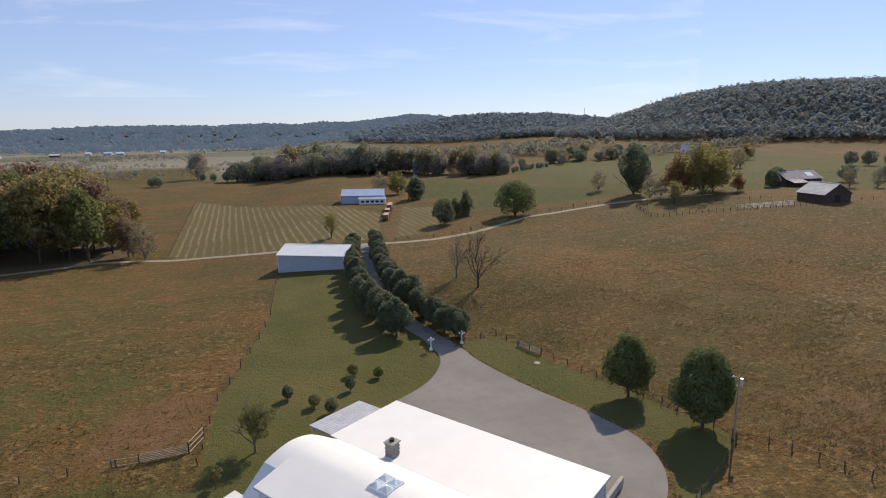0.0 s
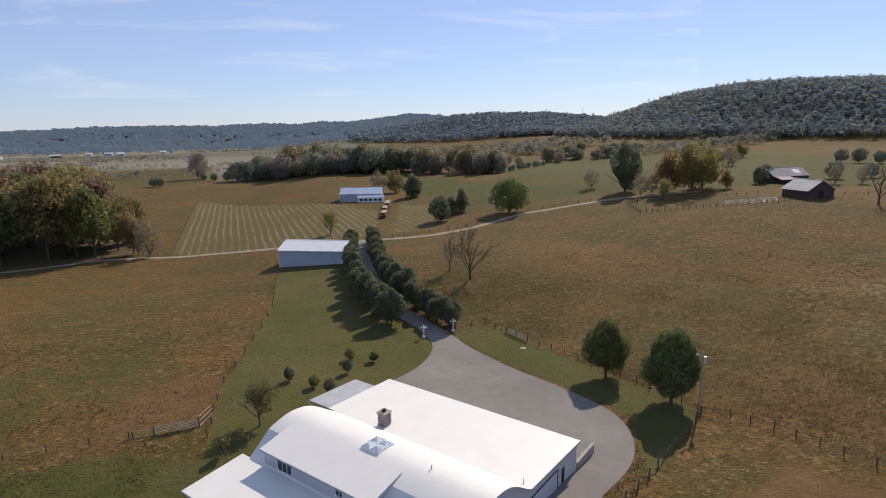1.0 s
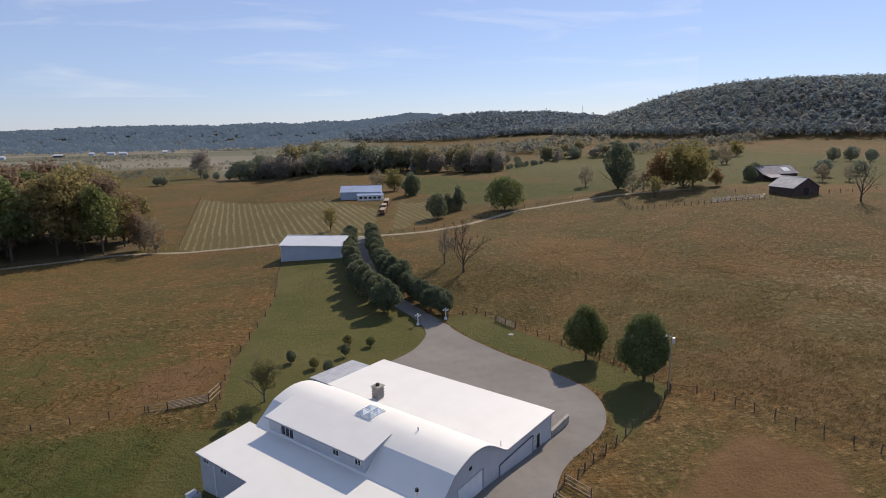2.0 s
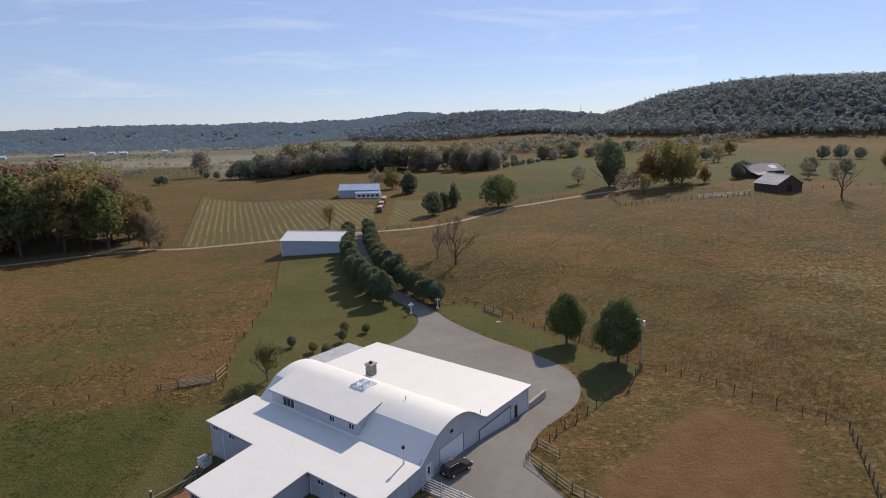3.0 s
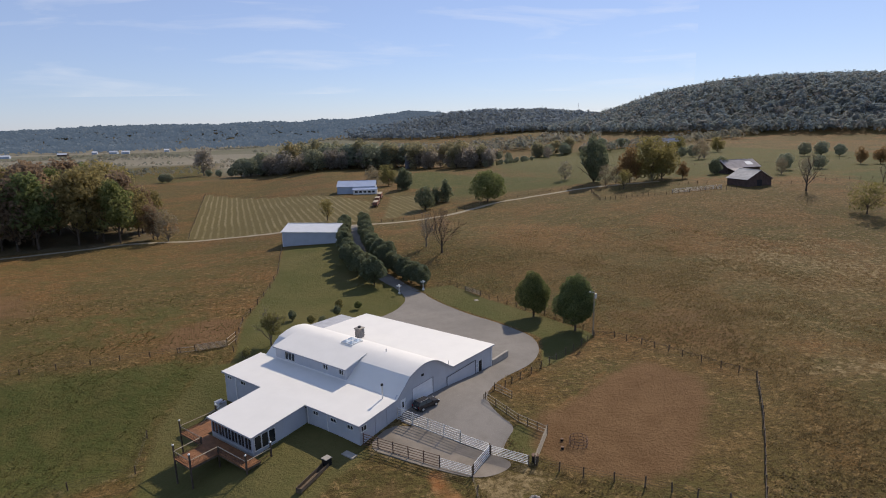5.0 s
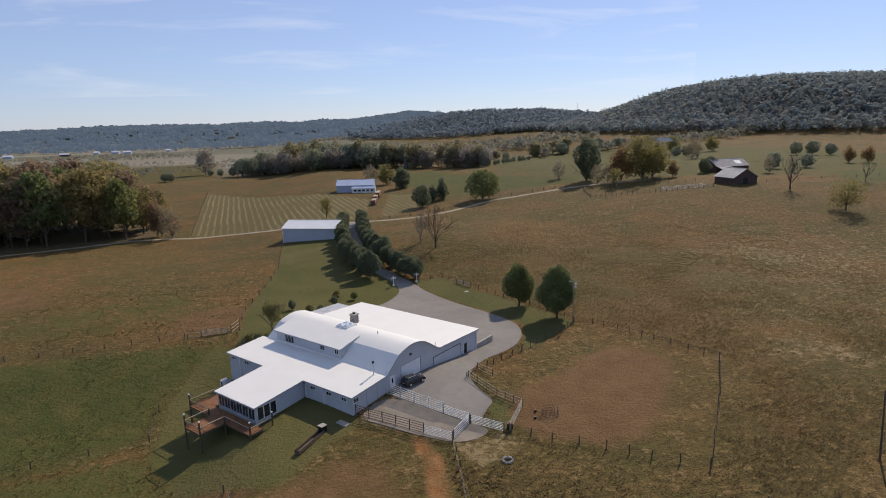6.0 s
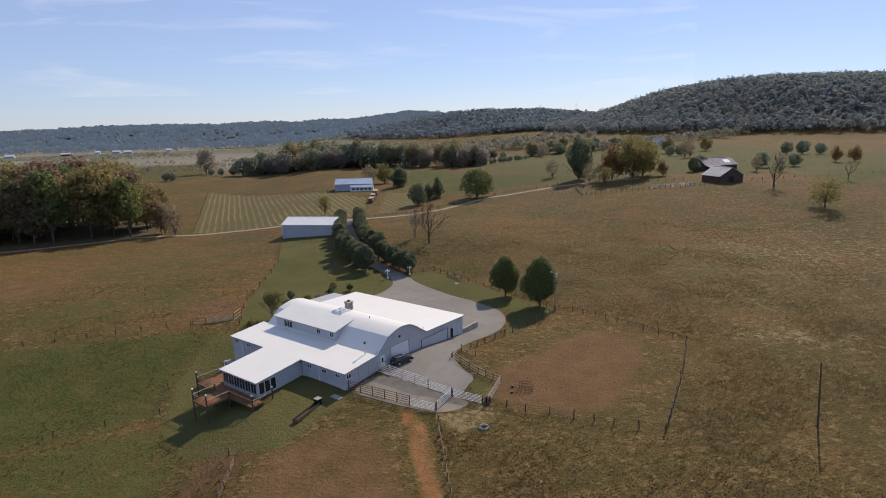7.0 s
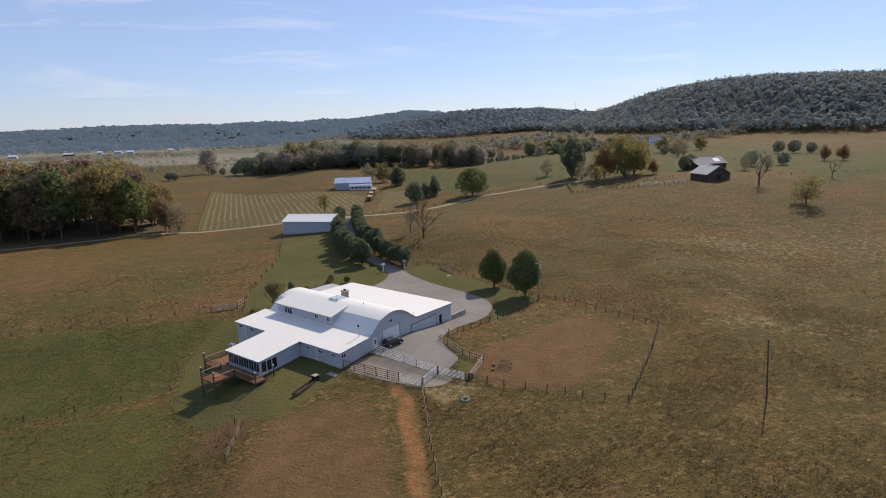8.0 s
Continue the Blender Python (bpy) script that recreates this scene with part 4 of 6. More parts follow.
# shrubs on the lawn
for i, (x, y, w, h, kind, lab) in enumerate(((-4.1, 52.5, 1.0, 2.5, "leaf_row", "small dark clipped evergreen on the lawn"), (0.1, 48.9, 1.1, 2.3, "leaf_olive", "small olive shrub on a short stem"),
                                             (2.6, 46.0, 1.1, 2.9, "leaf_row", "dark egg-shaped evergreen beside the house"), (6.0, 54.3, 0.9, 2.7, "leaf_row", "narrow dark evergreen shrub on the lawn"),
                                             (6.8, 60.4, 1.1, 2.4, "leaf_olive", "brownish loose shrub on the lawn"), (11.2, 58.9, 1.0, 2.2, "leaf_green", "small green round shrub on the lawn"))):
    s = make_tree(40 + i, h, w, kind, 900, 0.15, 0.12, shape="full", name="shrub", label=lab, trunk_r=0.06)
    s["category"] = "shrub"
    s.matrix_world = pose(x, y, height(x, y))


def make_bare(seed, tall, kind, count, leaf, label, bark="bark", kids=3, depth=3, spread=0.55):
    rng = np.random.default_rng(seed)
    tree = thing("tree", Matrix(), label, "tree")
    bm = bmesh.new()
    r = tall * 0.02
    add_tube(bm, (0, 0, -0.6), (0, 0, tall * 0.22), r * 1.4, r, 7)
    tips = []
    for i in range(5):
        ang = i * 1.26 + rng.uniform(-0.3, 0.3)
        limbs(bm, rng, (0, 0, tall * rng.uniform(0.15, 0.25)), (math.cos(ang) * 0.7, math.sin(ang) * 0.7, rng.uniform(0.8, 1.6)), tall * 0.42, r * 0.55, depth - 1, kids, spread, 4)
    limbs(bm, rng, (0, 0, tall * 0.2), (0, 0, 1), tall * 0.5, r * 0.8, depth - 1, kids + 1, spread, 5)
    part("trunk", bm, M[bark], tree)
    blobs = [(rng.normal() * tall * 0.14, rng.normal() * tall * 0.14, tall * rng.uniform(0.4, 0.9), tall * 0.16, tall * 0.14) for _ in range(14)]
    part("crown", leaf_cloud(rng, blobs, count, leaf), M[kind], tree)
    return tree


b = make_bare(60, 12.5, "wood_brown", 1500, 0.16, "nearly bare tree with dark twisted limbs in the pasture", "bark", 4, 4)
b.matrix_world = pose(41.3, 101, height(41.3, 101))
b = make_bare(61, 9.5, "leaf_grey", 600, 0.16, "smaller grey half-bare tree beside another", "bark_pale", 4, 4)
b.matrix_world = pose(38.0, 111, height(38.0, 111))
b = make_bare(62, 7.2, "leaf_olive", 3000, 0.16, "loose multi-stemmed willow with thin olive leaves", "bark_pale", 4)
b.matrix_world = pose(-7.6, 36.8, height(-7.6, 36.8))
b = make_bare(63, 2.6, "leaf_olive", 500, 0.16, "low olive bush by the fence", "bark_pale")
b.matrix_world = pose(-11.5, 29.5, height(-11.5, 29.5))


# ---- fences ----
POST = tube((0, 0, -0.4), (0, 0, 1.35), 0.085, 0.08, 7)
post_mesh = bpy.data.meshes.new("post")
POST.to_mesh(post_mesh)
POST.free()
post_mesh.materials.append(M["post_wood"])


def along(line, gap):
    out = [Vector(line[0])]
    for a, b in zip(line, line[1:]):
        a, b = Vector(a), Vector(b)
        n = max(1, round((b - a).length / gap))
        out += [a.lerp(b, (i + 1) / n) for i in range(n)]
    return out


def wire_fence(line, gap, label, wires=(0.45, 0.8, 1.15), high=1.0, rail=None):
    f = thing("fence", pose(0, 0, 0), label, "fence", "pasture fences")
    pts = along(line, gap)
    for p in pts:
        o = new("post", post_mesh)
        o.parent = f
        lean = (random.uniform(-5, 5), random.uniform(-5, 5))
        k = high * random.uniform(0.85, 1.12)
        o.matrix_local = pose(p.x + random.uniform(-0.12, 0.12), p.y, height(p.x, p.y), lean[0], lean[1], random.uniform(0, 360)) @ Matrix.Diagonal((1.1, 1.1, k, 1))
    for wz in wires:
        part("wire", path_tube([(p.x, p.y, height(p.x, p.y) + wz) for p in pts], 0.014, 3), M["wire"], f)
    if rail:
        part("top_rail", path_tube([(p.x, p.y, height(p.x, p.y) + rail) for p in pts], 0.035, 5), M["post_wood"], f)
    return f


wire_fence([(30.6, 4.0), (34.4, 7.7), (39.7, 11.3), (44.2, 15.0), (49, 18.3), (54, 22.4), (56.2, 24.4)], 2.6, "dark wooden posts of the paddock fence along the driveway")
wire_fence([(56.2, 24.4), (59.6, 22.4), (62.7, 17.6), (66.6, 10.1), (69.8, 4.0), (72.6, -1.2)], 3.1, "weathered post and wire fence at the back of the paddock", rail=1.05)
wire_fence([(72.6, -1.2), (66, -10), (59.2, -18.5), (49.5, -29.9)], 2.4, "close-set dark post fence on the paddock side", rail=1.15)
wire_fence([(28.2, -16), (32.9, -19.3), (39, -23), (43.7, -26.2), (49.5, -29.9)], 3.0, "dark wooden post fence along the paddock front")
wire_fence([(19.6, -17), (18.8, -25.5), (17.9, -33.1), (17.2, -42), (16.8, -60)], 2.5, "dark post fence beside the orange dirt track")
wire_fence([(-24.6, 37.0), (-30, 36.2), (-40, 35), (-51, 33.7), (-62, 31.6), (-95, 27)], 4.6, "post and wire fence across the grazed pasture", high=0.85)
wire_fence([(-14.6, 39.0), (-15.0, 54), (-13, 67), (-11.2, 82), (-9.9, 98), (-10.6, 116), (-11, 140)], 6.5, "thin post fence between lawn and brown pasture")
wire_fence([(-12.4, 31.5), (-14.6, 35.2)], 4.4, "two leaning fence posts beside the lawn", wires=())
wire_fence([(30.4, 72.2), (34, 73.5), (37.8, 74.1), (40.6, 68.2), (43.3, 62.6), (46.2, 56.6), (48.6, 49.7), (53.3, 37.4), (56.4, 25.4)], 3.4, "old post fence between lawn strip and hillside pasture")
wire_fence([(-90, -7.4), (-44.8, -4), (-31, -0.7), (-23.4, 1.2), (-24, 10)], 8, "sparse post fence along a worn cattle path", high=0.9)
wire_fence([(-9.6, -18.6), (-8.4, -21), (-8.6, -24), (-9.3, -29)], 2.6, "low sagging fence below the deck", high=0.7)
wire_fence([(-58, 209), (-84, 405)], 6, "fence with dark posts along the hay field", wires=(0.6, 1.1), high=1.1)
wire_fence([(-84, 405), (-20, 330), (10, 296)], 8, "fence behind the hay field", wires=(0.6, 1.1), high=1.1)
wire_fence([(30, 176), (45, 178), (62, 186)], 5, "post fence beside the farm road", wires=(0.6, 1.1), high=1.2)
wire_fence([(62, 184), (91, 203), (115, 204), (140, 205)], 6, "fence line along the hillside road", wires=(0.6, 1.1), high=1.2)


def panel_gate(a, b, label, posts=1, rails=5, high=1.5, material="galv", post_mat="post_wood", group="yard gates", category="gate", up=0.15):
    """A run of tubular panels between two points."""
    a, b = Vector(a), Vector(b)
    za, zb = height(*a), height(*b)
    g = thing("gate" if category == "gate" else "fence", pose(a.x, a.y, za), label, category, group)
    d = Vector((b.x - a.x, b.y - a.y, zb - za))
    for i in range(rails):
        z = up + (high - up) * i / (rails - 1)
        part("rail", tube((0, 0, z), tuple(d + Vector((0, 0, z))), 0.058 if material == "pale_wood" else 0.045, n=6), M[material], g)
    for i in range(posts + 1):
        p = d * (i / posts)
        part("post", tube((p.x, p.y, p.z - 0.4), (p.x, p.y, p.z + high + 0.12), 0.075, n=7), M[post_mat], g)
    return g


panel_gate((12.6, -2.4), (20.0, -9.4), "tall white tubular fence beside the parked car", 4, 6, 1.8, "galv", "galv", category="fence")
panel_gate((20.0, -9.4), (23.2, -12.3), "pale metal farm gate across the yard", 1, 6, 1.4, "galv", "post_wood")
panel_gate((23.3, -12.5), (27.3, -15.6), "thin pale metal gate between yard posts", 1, 6, 1.3, "galv", "post_wood")
panel_gate((20.0, -16.0), (23.1, -12.6), "white metal gate standing open beside the yard", 1, 5, 1.5, "trim", "post_wood")
panel_gate((7.4, -6.8), (16.3, -13.6), "dark rusty tubular fence in front of the house", 5, 5, 1.6, "rust", "rust", category="fence")
panel_gate((16.3, -13.6), (19.8, -16.2), "light metal gate over the dirt track", 1, 6, 1.3, "galv", "post_wood")
panel_gate((26.4, 0.5), (29.3, -6.0), "pale wooden rail fence along the gravel", 3, 3, 1.2, "pale_wood", "post_wood", category="fence")
panel_gate((29.3, -6.0), (32.2, -9.6), "weathered rail fence at the paddock corner", 3, 3, 1.2, "pale_wood", "post_wood", category="fence")
panel_gate((32.2, -9.6), (28.0, -15.9), "pale board gate at the paddock entrance", 1, 5, 1.4, "pale_wood", "post_wood")
panel_gate((28.8, 3.6), (30.6, 0.5), "short wooden rail fence at the paddock corner", 1, 3, 1.2, "pale_wood", "post_wood", category="fence")
panel_gate((26.2, 0.7), (28.8, 3.6), "short dark rail by the gravel edge", 1, 2, 0.7, "rust", "post_wood", category="fence")
panel_gate((-22.0, 37.2), (-16.2, 38.4), "pale tubular gate in the pasture fence", 1, 6, 1.3, "pale_wood", "post_wood", group="pasture gates")
panel_gate((-16.2, 38.4), (-15.0, 42.4), "pale wooden gate leaf standing open", 1, 3, 1.6, "pale_wood", "post_wood", group="pasture gates")
panel_gate((-25.2, 37.0), (-22.0, 37.2), "sagging pale rail beside the pasture gate", 1, 2, 1.0, "pale_wood", "post_wood", group="pasture gates")
panel_gate((-13.5, 14.5), (-16.5, 8.5), "short wooden fence below the house", 2, 3, 1.2, "pale_wood", "post_wood", category="fence")
panel_gate((40.6, 68.2), (43.3, 62.6), "pale gate in the lawn fence", 1, 5, 1.1, "pale_wood", "post_wood", group="pasture gates")


# ---- deck ----
def hp(u, v, z=0.0):
    return HOUSE @ Vector((u, v, z))


def build_deck():
    deck = thing("deck", HOUSE, "reddish-brown raised wooden deck with railings and lamp posts", "deck")
    rects = [(-14.3, 1.4, -11.05, -8.85), (-8.8, -4.75, -15.0, -11.07), (-14.3, -10.75, -8.83, -5.2)]
    for i, (u0, u1, v0, v1) in enumerate(rects):
        part("joist_frame", box(u0 + 0.05, u1 - 0.05, v0 + 0.05, v1 - 0.05, -0.42, -0.16), M["post_wood"], deck)
        w = 0.19
        n = int((u1 - u0) / w)
        for k in range(n):
            part("board", box(u0 + k * w, u0 + k * w + w - 0.018, v0, v1, -0.155, -0.11 + 0.004 * (k % 3)), M["deck"], deck)
    corners = [(-14.2, -5.3), (-14.2, -10.95), (-8.9, -10.95), (-8.7, -14.9), (-4.85, -14.9), (-4.85, -10.95), (1.3, -10.95), (1.3, -7.2)]
    for a, b in zip(corners, corners[1:]):
        a3, b3 = Vector((*a, 0)), Vector((*b, 0))
        part("top_rail", tube(a3 + Vector((0, 0, 0.92)), b3 + Vector((0, 0, 0.92)), 0.07, n=4), M["pale_wood"], deck)
        part("low_rail", tube(a3 + Vector((0, 0, 0.05)), b3 + Vector((0, 0, 0.05)), 0.05, n=4), M["deck"], deck)
        n = int((b3 - a3).length / 0.16)
        bm = bmesh.new()
        for k in range(1, n):
            p = a3.lerp(b3, k / n)
            add_tube(bm, (p.x, p.y, 0.05), (p.x, p.y, 0.92), 0.014, n=3, cap=False)
        ob = part("baluster", bm, M["black"], deck)
        ob["kind"] = "stuff"
    for k, (u, v) in enumerate(corners):
        ground_z = height(*hp(u, v)[:2])
        lamp = k not in (2, 5)
        part("deck_post", box(u - 0.09, u + 0.09, v - 0.09, v + 0.09, ground_z - 0.4, 1.7 if lamp else 1.0, 0.01), M["dark_pole"], deck)
        if lamp:
            l = part("post_lamp", tube((u, v, 1.7), (u, v, 1.84), 0.12, 0.14, 8), M["trim"], deck, "pale lamp on a deck post")
            part("lamp_cap", tube((u, v, 1.84), (u, v, 1.92), 0.17, 0.07, 8), M["trim"], l)
    for u in (-11.5, -7, -2.5):
        g0 = height(*hp(u, -9.2)[:2])
        part("deck_post", box(u - 0.09, u + 0.09, -9.3, -9.12, g0 - 0.4, -0.42), M["dark_pole"], deck)
    return deck


build_deck()

# retaining wall and ramp by the far corner, with the drive below
wall = thing("retaining_wall", HOUSE, "low grey concrete wall at the house corner", "wall")
part("wall_body", box(9.5, 9.85, 33.85, 39.3, -2.5, 0.45, 0.03), M["concrete"], wall)
part("coping", box(9.45, 9.9, 33.83, 39.35, 0.45, 0.55, 0.02), M["concrete"], wall)
ramp = thing("ramp_rail", HOUSE, "pale rail of a ramp behind the house", "railing")
part("rail", tube((-1.0, 36.0, 0.9), (4.5, 36.0, 0.3), 0.06), M["galv"], ramp)
part("rail", tube((-1.0, 36.0, 0.4), (4.5, 36.0, -0.2), 0.05), M["galv"], ramp)
for x, z in ((-1.0, 0.95), (1.7, 0.65), (4.5, 0.35)):
    part("post", tube((x, 36, -3.2), (x, 36, z), 0.05), M["galv"], ramp)


# ---- car ----
def build_car():
    """A mid-sized dark sport utility car; local x forward."""
    paint = Mat("dark_car_paint", 0.25, 0.4, 0.5)
    paint.color(paint.mix(paint.ramp(paint.noise(2), 0.3, 0.7), (0.040, 0.038, 0.040), (0.055, 0.052, 0.053)))
    car = thing("car", pose(17.1, -0.3, height(17.1, -0.3) + 0.06, 0, 0, 30) @ Matrix.Diagonal((0.9, 0.9, 0.86, 1)), "dark grey compact sport utility car parked on gravel", "car")
    bm = bmesh.new()
    hood = [(-2.2, 0.32), (-2.27, 0.8), (-2.2, 1.08), (0.95, 1.06), (1.9, 0.95), (2.2, 0.78), (2.22, 0.32)]
    for s in (-1, 1):
        bm.faces.new([bm.verts.new((px, s * (0.9 if 0.5 < pz < 1.0 else 0.85), pz)) for px, pz in hood][::s])
    vs = bm.verts[:]
    n = len(hood)
    for i in range(n):
        bm.faces.new((vs[i], vs[(i + 1) % n], vs[n + (i + 1) % n], vs[n + i]))
    bmesh.ops.recalc_face_normals(bm, faces=bm.faces[:])
    bmesh.ops.bevel(bm, geom=bm.edges[:], offset=0.05, segments=2, affect="EDGES")
    body = part("body", bm, paint.m, car)
    bm = bmesh.new()
    ring0 = [(-2.18, -0.84), (1.0, -0.84), (1.0, 0.84), (-2.18, 0.84)]
    ring1 = [(-1.85, -0.66), (0.15, -0.66), (0.15, 0.66), (-1.85, 0.66)]
    a = [bm.verts.new((px, py, 1.05)) for px, py in ring0]
    b = [bm.verts.new((px, py, 1.62)) for px, py in ring1]
    for i in range(4):
        bm.faces.new((a[i], a[(i + 1) % 4], b[(i + 1) % 4], b[i]))
    bm.faces.new(b)
    bm.faces.new(a[::-1])
    part("cabin_glass", bm, M["glass"], car, "dark tinted windows")
    part("roof", box(-1.9, 0.2, -0.68, 0.68, 1.6, 1.68, 0.03), paint.m, car)
    for s in (-1, 1):
        part("roof_rail", tube((-1.7, s * 0.62, 1.74), (0.0, s * 0.62, 1.74), 0.025), M["galv"], car)
        for q0, q1 in (((-2.05, 0.80, 1.07), (-1.82, 0.68, 1.61)), ((-0.55, 0.83, 1.07), (-0.6, 0.68, 1.61)), ((0.98, 0.83, 1.07), (0.15, 0.68, 1.61))):
            part("pillar", tube((q0[0], s * q0[1], q0[2]), (q1[0], s * q1[1], q1[2]), 0.045, n=5), paint.m, car)
        for wx in (-1.35, 1.38):
            tyre = part("wheel", tube((wx, s * 0.70, 0.34), (wx, s * 0.92, 0.34), 0.35, n=18), M["black"], car)
            part("rim", tube((wx, s * 0.91, 0.34), (wx, s * 0.935, 0.34), 0.22, n=12), M["galv"], tyre)
        part("headlight", box(2.02, 2.2, s * 0.55, s * 0.85, 0.72, 0.88, 0.02), M["trim"], car)
        part("tail_light", box(-2.29, -2.2, s * 0.62, s * 0.86, 0.75, 1.05, 0.02), plain("red_lens", (0.25, 0.02, 0.02), 0.3), car)
        part("mirror", box(0.6, 0.78, s * 0.9, s * 1.02, 1.05, 1.2, 0.02), paint.m, car)
    part("bumper", box(-2.34, -2.2, -0.8, 0.8, 0.35, 0.55, 0.03), M["black"], car)
    part("number_plate", box(-2.3, -2.28, -0.26, 0.26, 0.62, 0.75), M["trim"], car)
    return car


build_car()


# ---- poles, lamps and small yard things ----
def utility_pole(x, y, tall, label, arms):
    p = thing("utility_pole", pose(x, y, height(x, y)), label, "utility pole")
    part("pole", tube((0, 0, -0.6), (0.05 if arms else -0.7, 0.05, tall), 0.14, 0.09, 9), M["pale_wood" if arms else "dark_pole"], p)
    if arms:
        t = part("transformer", tube((0.35, 0, tall - 1.6), (0.35, 0, tall - 0.6), 0.22, n=10), M["galv"], p, "grey drum transformer")
        part("bracket", tube((0, 0, tall - 1.1), (0.35, 0, tall - 1.1), 0.04), M["black"], t)
        part("lamp_arm", tube((0, 0, tall - 0.4), (-0.9, 0.1, tall - 0.1), 0.035), M["galv"], p)
        part("lamp_head", tube((-0.9, 0.1, tall - 0.25), (-0.9, 0.1, tall), 0.18, 0.08, 8), M["trim"], p, "pale yard lamp head")
    return p


utility_pole(56.3, 25.0, 9.4, "grey wooden utility pole with transformer beside a tree", True)
utility_pole(70.9, -33.5, 9.5, "plain dark wooden pole standing alone in the pasture", False)

for x, y in ((22.9, 70.3), (29.8, 72.4)):
    l = thing("gate_lamp", pose(x, y, height(x, y)), "white gate pillar with a cluster of globe lamps", "lamp post", "gate lamps")
    part("base", tube((0, 0, -0.3), (0, 0, 0.5), 0.42, 0.30, 8), M["trim"], l)
    part("column", tube((0, 0, 0.5), (0, 0, 2.1), 0.13, 0.10, 8), M["trim"], l)
    part("arm", tube((-0.5, 0, 2.1), (0.5, 0, 2.1), 0.04), M["trim"], l)
    part("arm", tube((0, -0.5, 2.1), (0, 0.5, 2.1), 0.04), M["trim"], l)
    for dx, dy, dz in ((-0.5, 0, 2.3), (0.5, 0, 2.3), (0, -0.5, 2.3), (0, 0.5, 2.3), (0, 0, 2.6)):
        bm = bmesh.new()
        bmesh.ops.create_icosphere(bm, subdivisions=2, radius=0.2, matrix=Matrix.Translation((dx, dy, dz)))
        part("globe", bm, M["trim"], l)

ring = thing("hay_ring", pose(35.4, -12.7, height(35.4, -12.7)), "rusty tubular hay feeder ring on bare soil", "feeder")
for z in (0.1, 0.55, 1.0):
    part("hoop", path_tube([(1.2 * math.cos(i * math.pi / 8), 1.2 * math.sin(i * math.pi / 8), z) for i in range(16)], 0.035, 5, True), M["rust"], ring)
for i in range(12):
    a = i * math.pi / 6
    part("bar", tube((1.2 * math.cos(a), 1.2 * math.sin(a), 0), (1.2 * math.cos(a + 0.2), 1.2 * math.sin(a + 0.2), 1.05), 0.03, n=5), M["rust"], ring)

tr = thing("stone_ring", pose(25.6, -22.3, height(25.6, -22.3)), "pale ring of stones on the worn ground", "fire ring")
for i in range(11):
    a = i * 2 * math.pi / 11
    bm = bmesh.new()
    bmesh.ops.create_icosphere(bm, subdivisions=1, radius=0.22, matrix=Matrix.Translation((0.62 * math.cos(a), 0.62 * math.sin(a), 0.12)))
    for vert in bm.verts:
        vert.co += Vector((random.uniform(-0.05, 0.05), random.uniform(-0.05, 0.05), random.uniform(-0.05, 0.05)))
    part("stone", bm, M["concrete"], tr)

for x, y, r, h, lab in ((28.4, -15.0, 0.45, 0.9, "dark barrel standing by the paddock gate"), (32.9, -13.2, 0.2, 0.3, "small dark bucket on the paddock soil"), (33.6, -11.4, 0.2, 0.3, "small dark bucket near the hay ring")):
    bar = thing("barrel" if h > 0.5 else "bucket", pose(x, y, height(x, y)), lab, "barrel" if h > 0.5 else "bucket")
    part("body", tube((0, 0, -0.05), (0, 0, h), r, r * 0.95, 14), M["black"], bar)
    part("rim", tube((0, 0, h - 0.06), (0, 0, h + 0.02), r * 1.06, n=14), M["rust"], bar)

tr = thing("feed_trough", pose(0.9, -11.9, height(0.9, -11.9), 0, 0, 55), "long weathered wooden trough below the house", "trough")
for n, c in (("side_board", (-3.0, 3.0, -0.42, -0.36, 0.1, 0.6)), ("side_board", (-3.0, 3.0, 0.36, 0.42, 0.1, 0.6)), ("bottom_board", (-3.0, 3.0, -0.355, 0.355, 0.08, 0.14)),
             ("end_board", (-3.06, -3.005, -0.42, 0.42, -0.1, 0.6)), ("end_board", (3.005, 3.06, -0.42, 0.42, -0.1, 0.6))):
    part(n, box(*c, 0.008), M["post_wood"], tr)
bx = thing("utility_box", pose(2.5, -9.6, height(2.5, -9.6), 0, 0, 40), "dark heat pump cabinet with a pale lid", "utility box")
part("cabinet", box(-0.45, 0.45, -0.45, 0.45, -0.1, 0.95, 0.03), M["black"], bx)
part("lid", box(-0.5, 0.5, -0.5, 0.5, 0.95, 1.03, 0.02), M["concrete"], bx)
bx = thing("step_slab", pose(5.4, -8.4, height(5.4, -8.4), 0, 0, -48.85), "pale concrete slab beside the house wall", "slab")
part("slab", box(-1.0, 1.0, -0.5, 0.5, -0.1, 0.12, 0.02), M["concrete"], bx)
st = thing("lawn_cover", pose(41.2, 59.3, height(41.2, 59.3)), "small round concrete cover in the lawn", "cover")
part("disc", tube((0, 0, -0.1), (0, 0, 0.1), 0.65, 0.6, 14), M["concrete"], st)
bx = thing("propane_box", HOUSE @ pose(-20.2, -1.0, 0), "white cabinet beside the house wall", "utility box")
gz = height(*hp(-20.2, -1.0)[:2])
part("cabinet", box(-0.8, 0.8, -0.6, 0.6, gz - 0.2, gz + 1.0, 0.04), M["trim"], bx)
part("lid", box(-0.85, 0.85, -0.65, 0.65, gz + 1.0, gz + 1.08, 0.02), M["fascia"], bx)


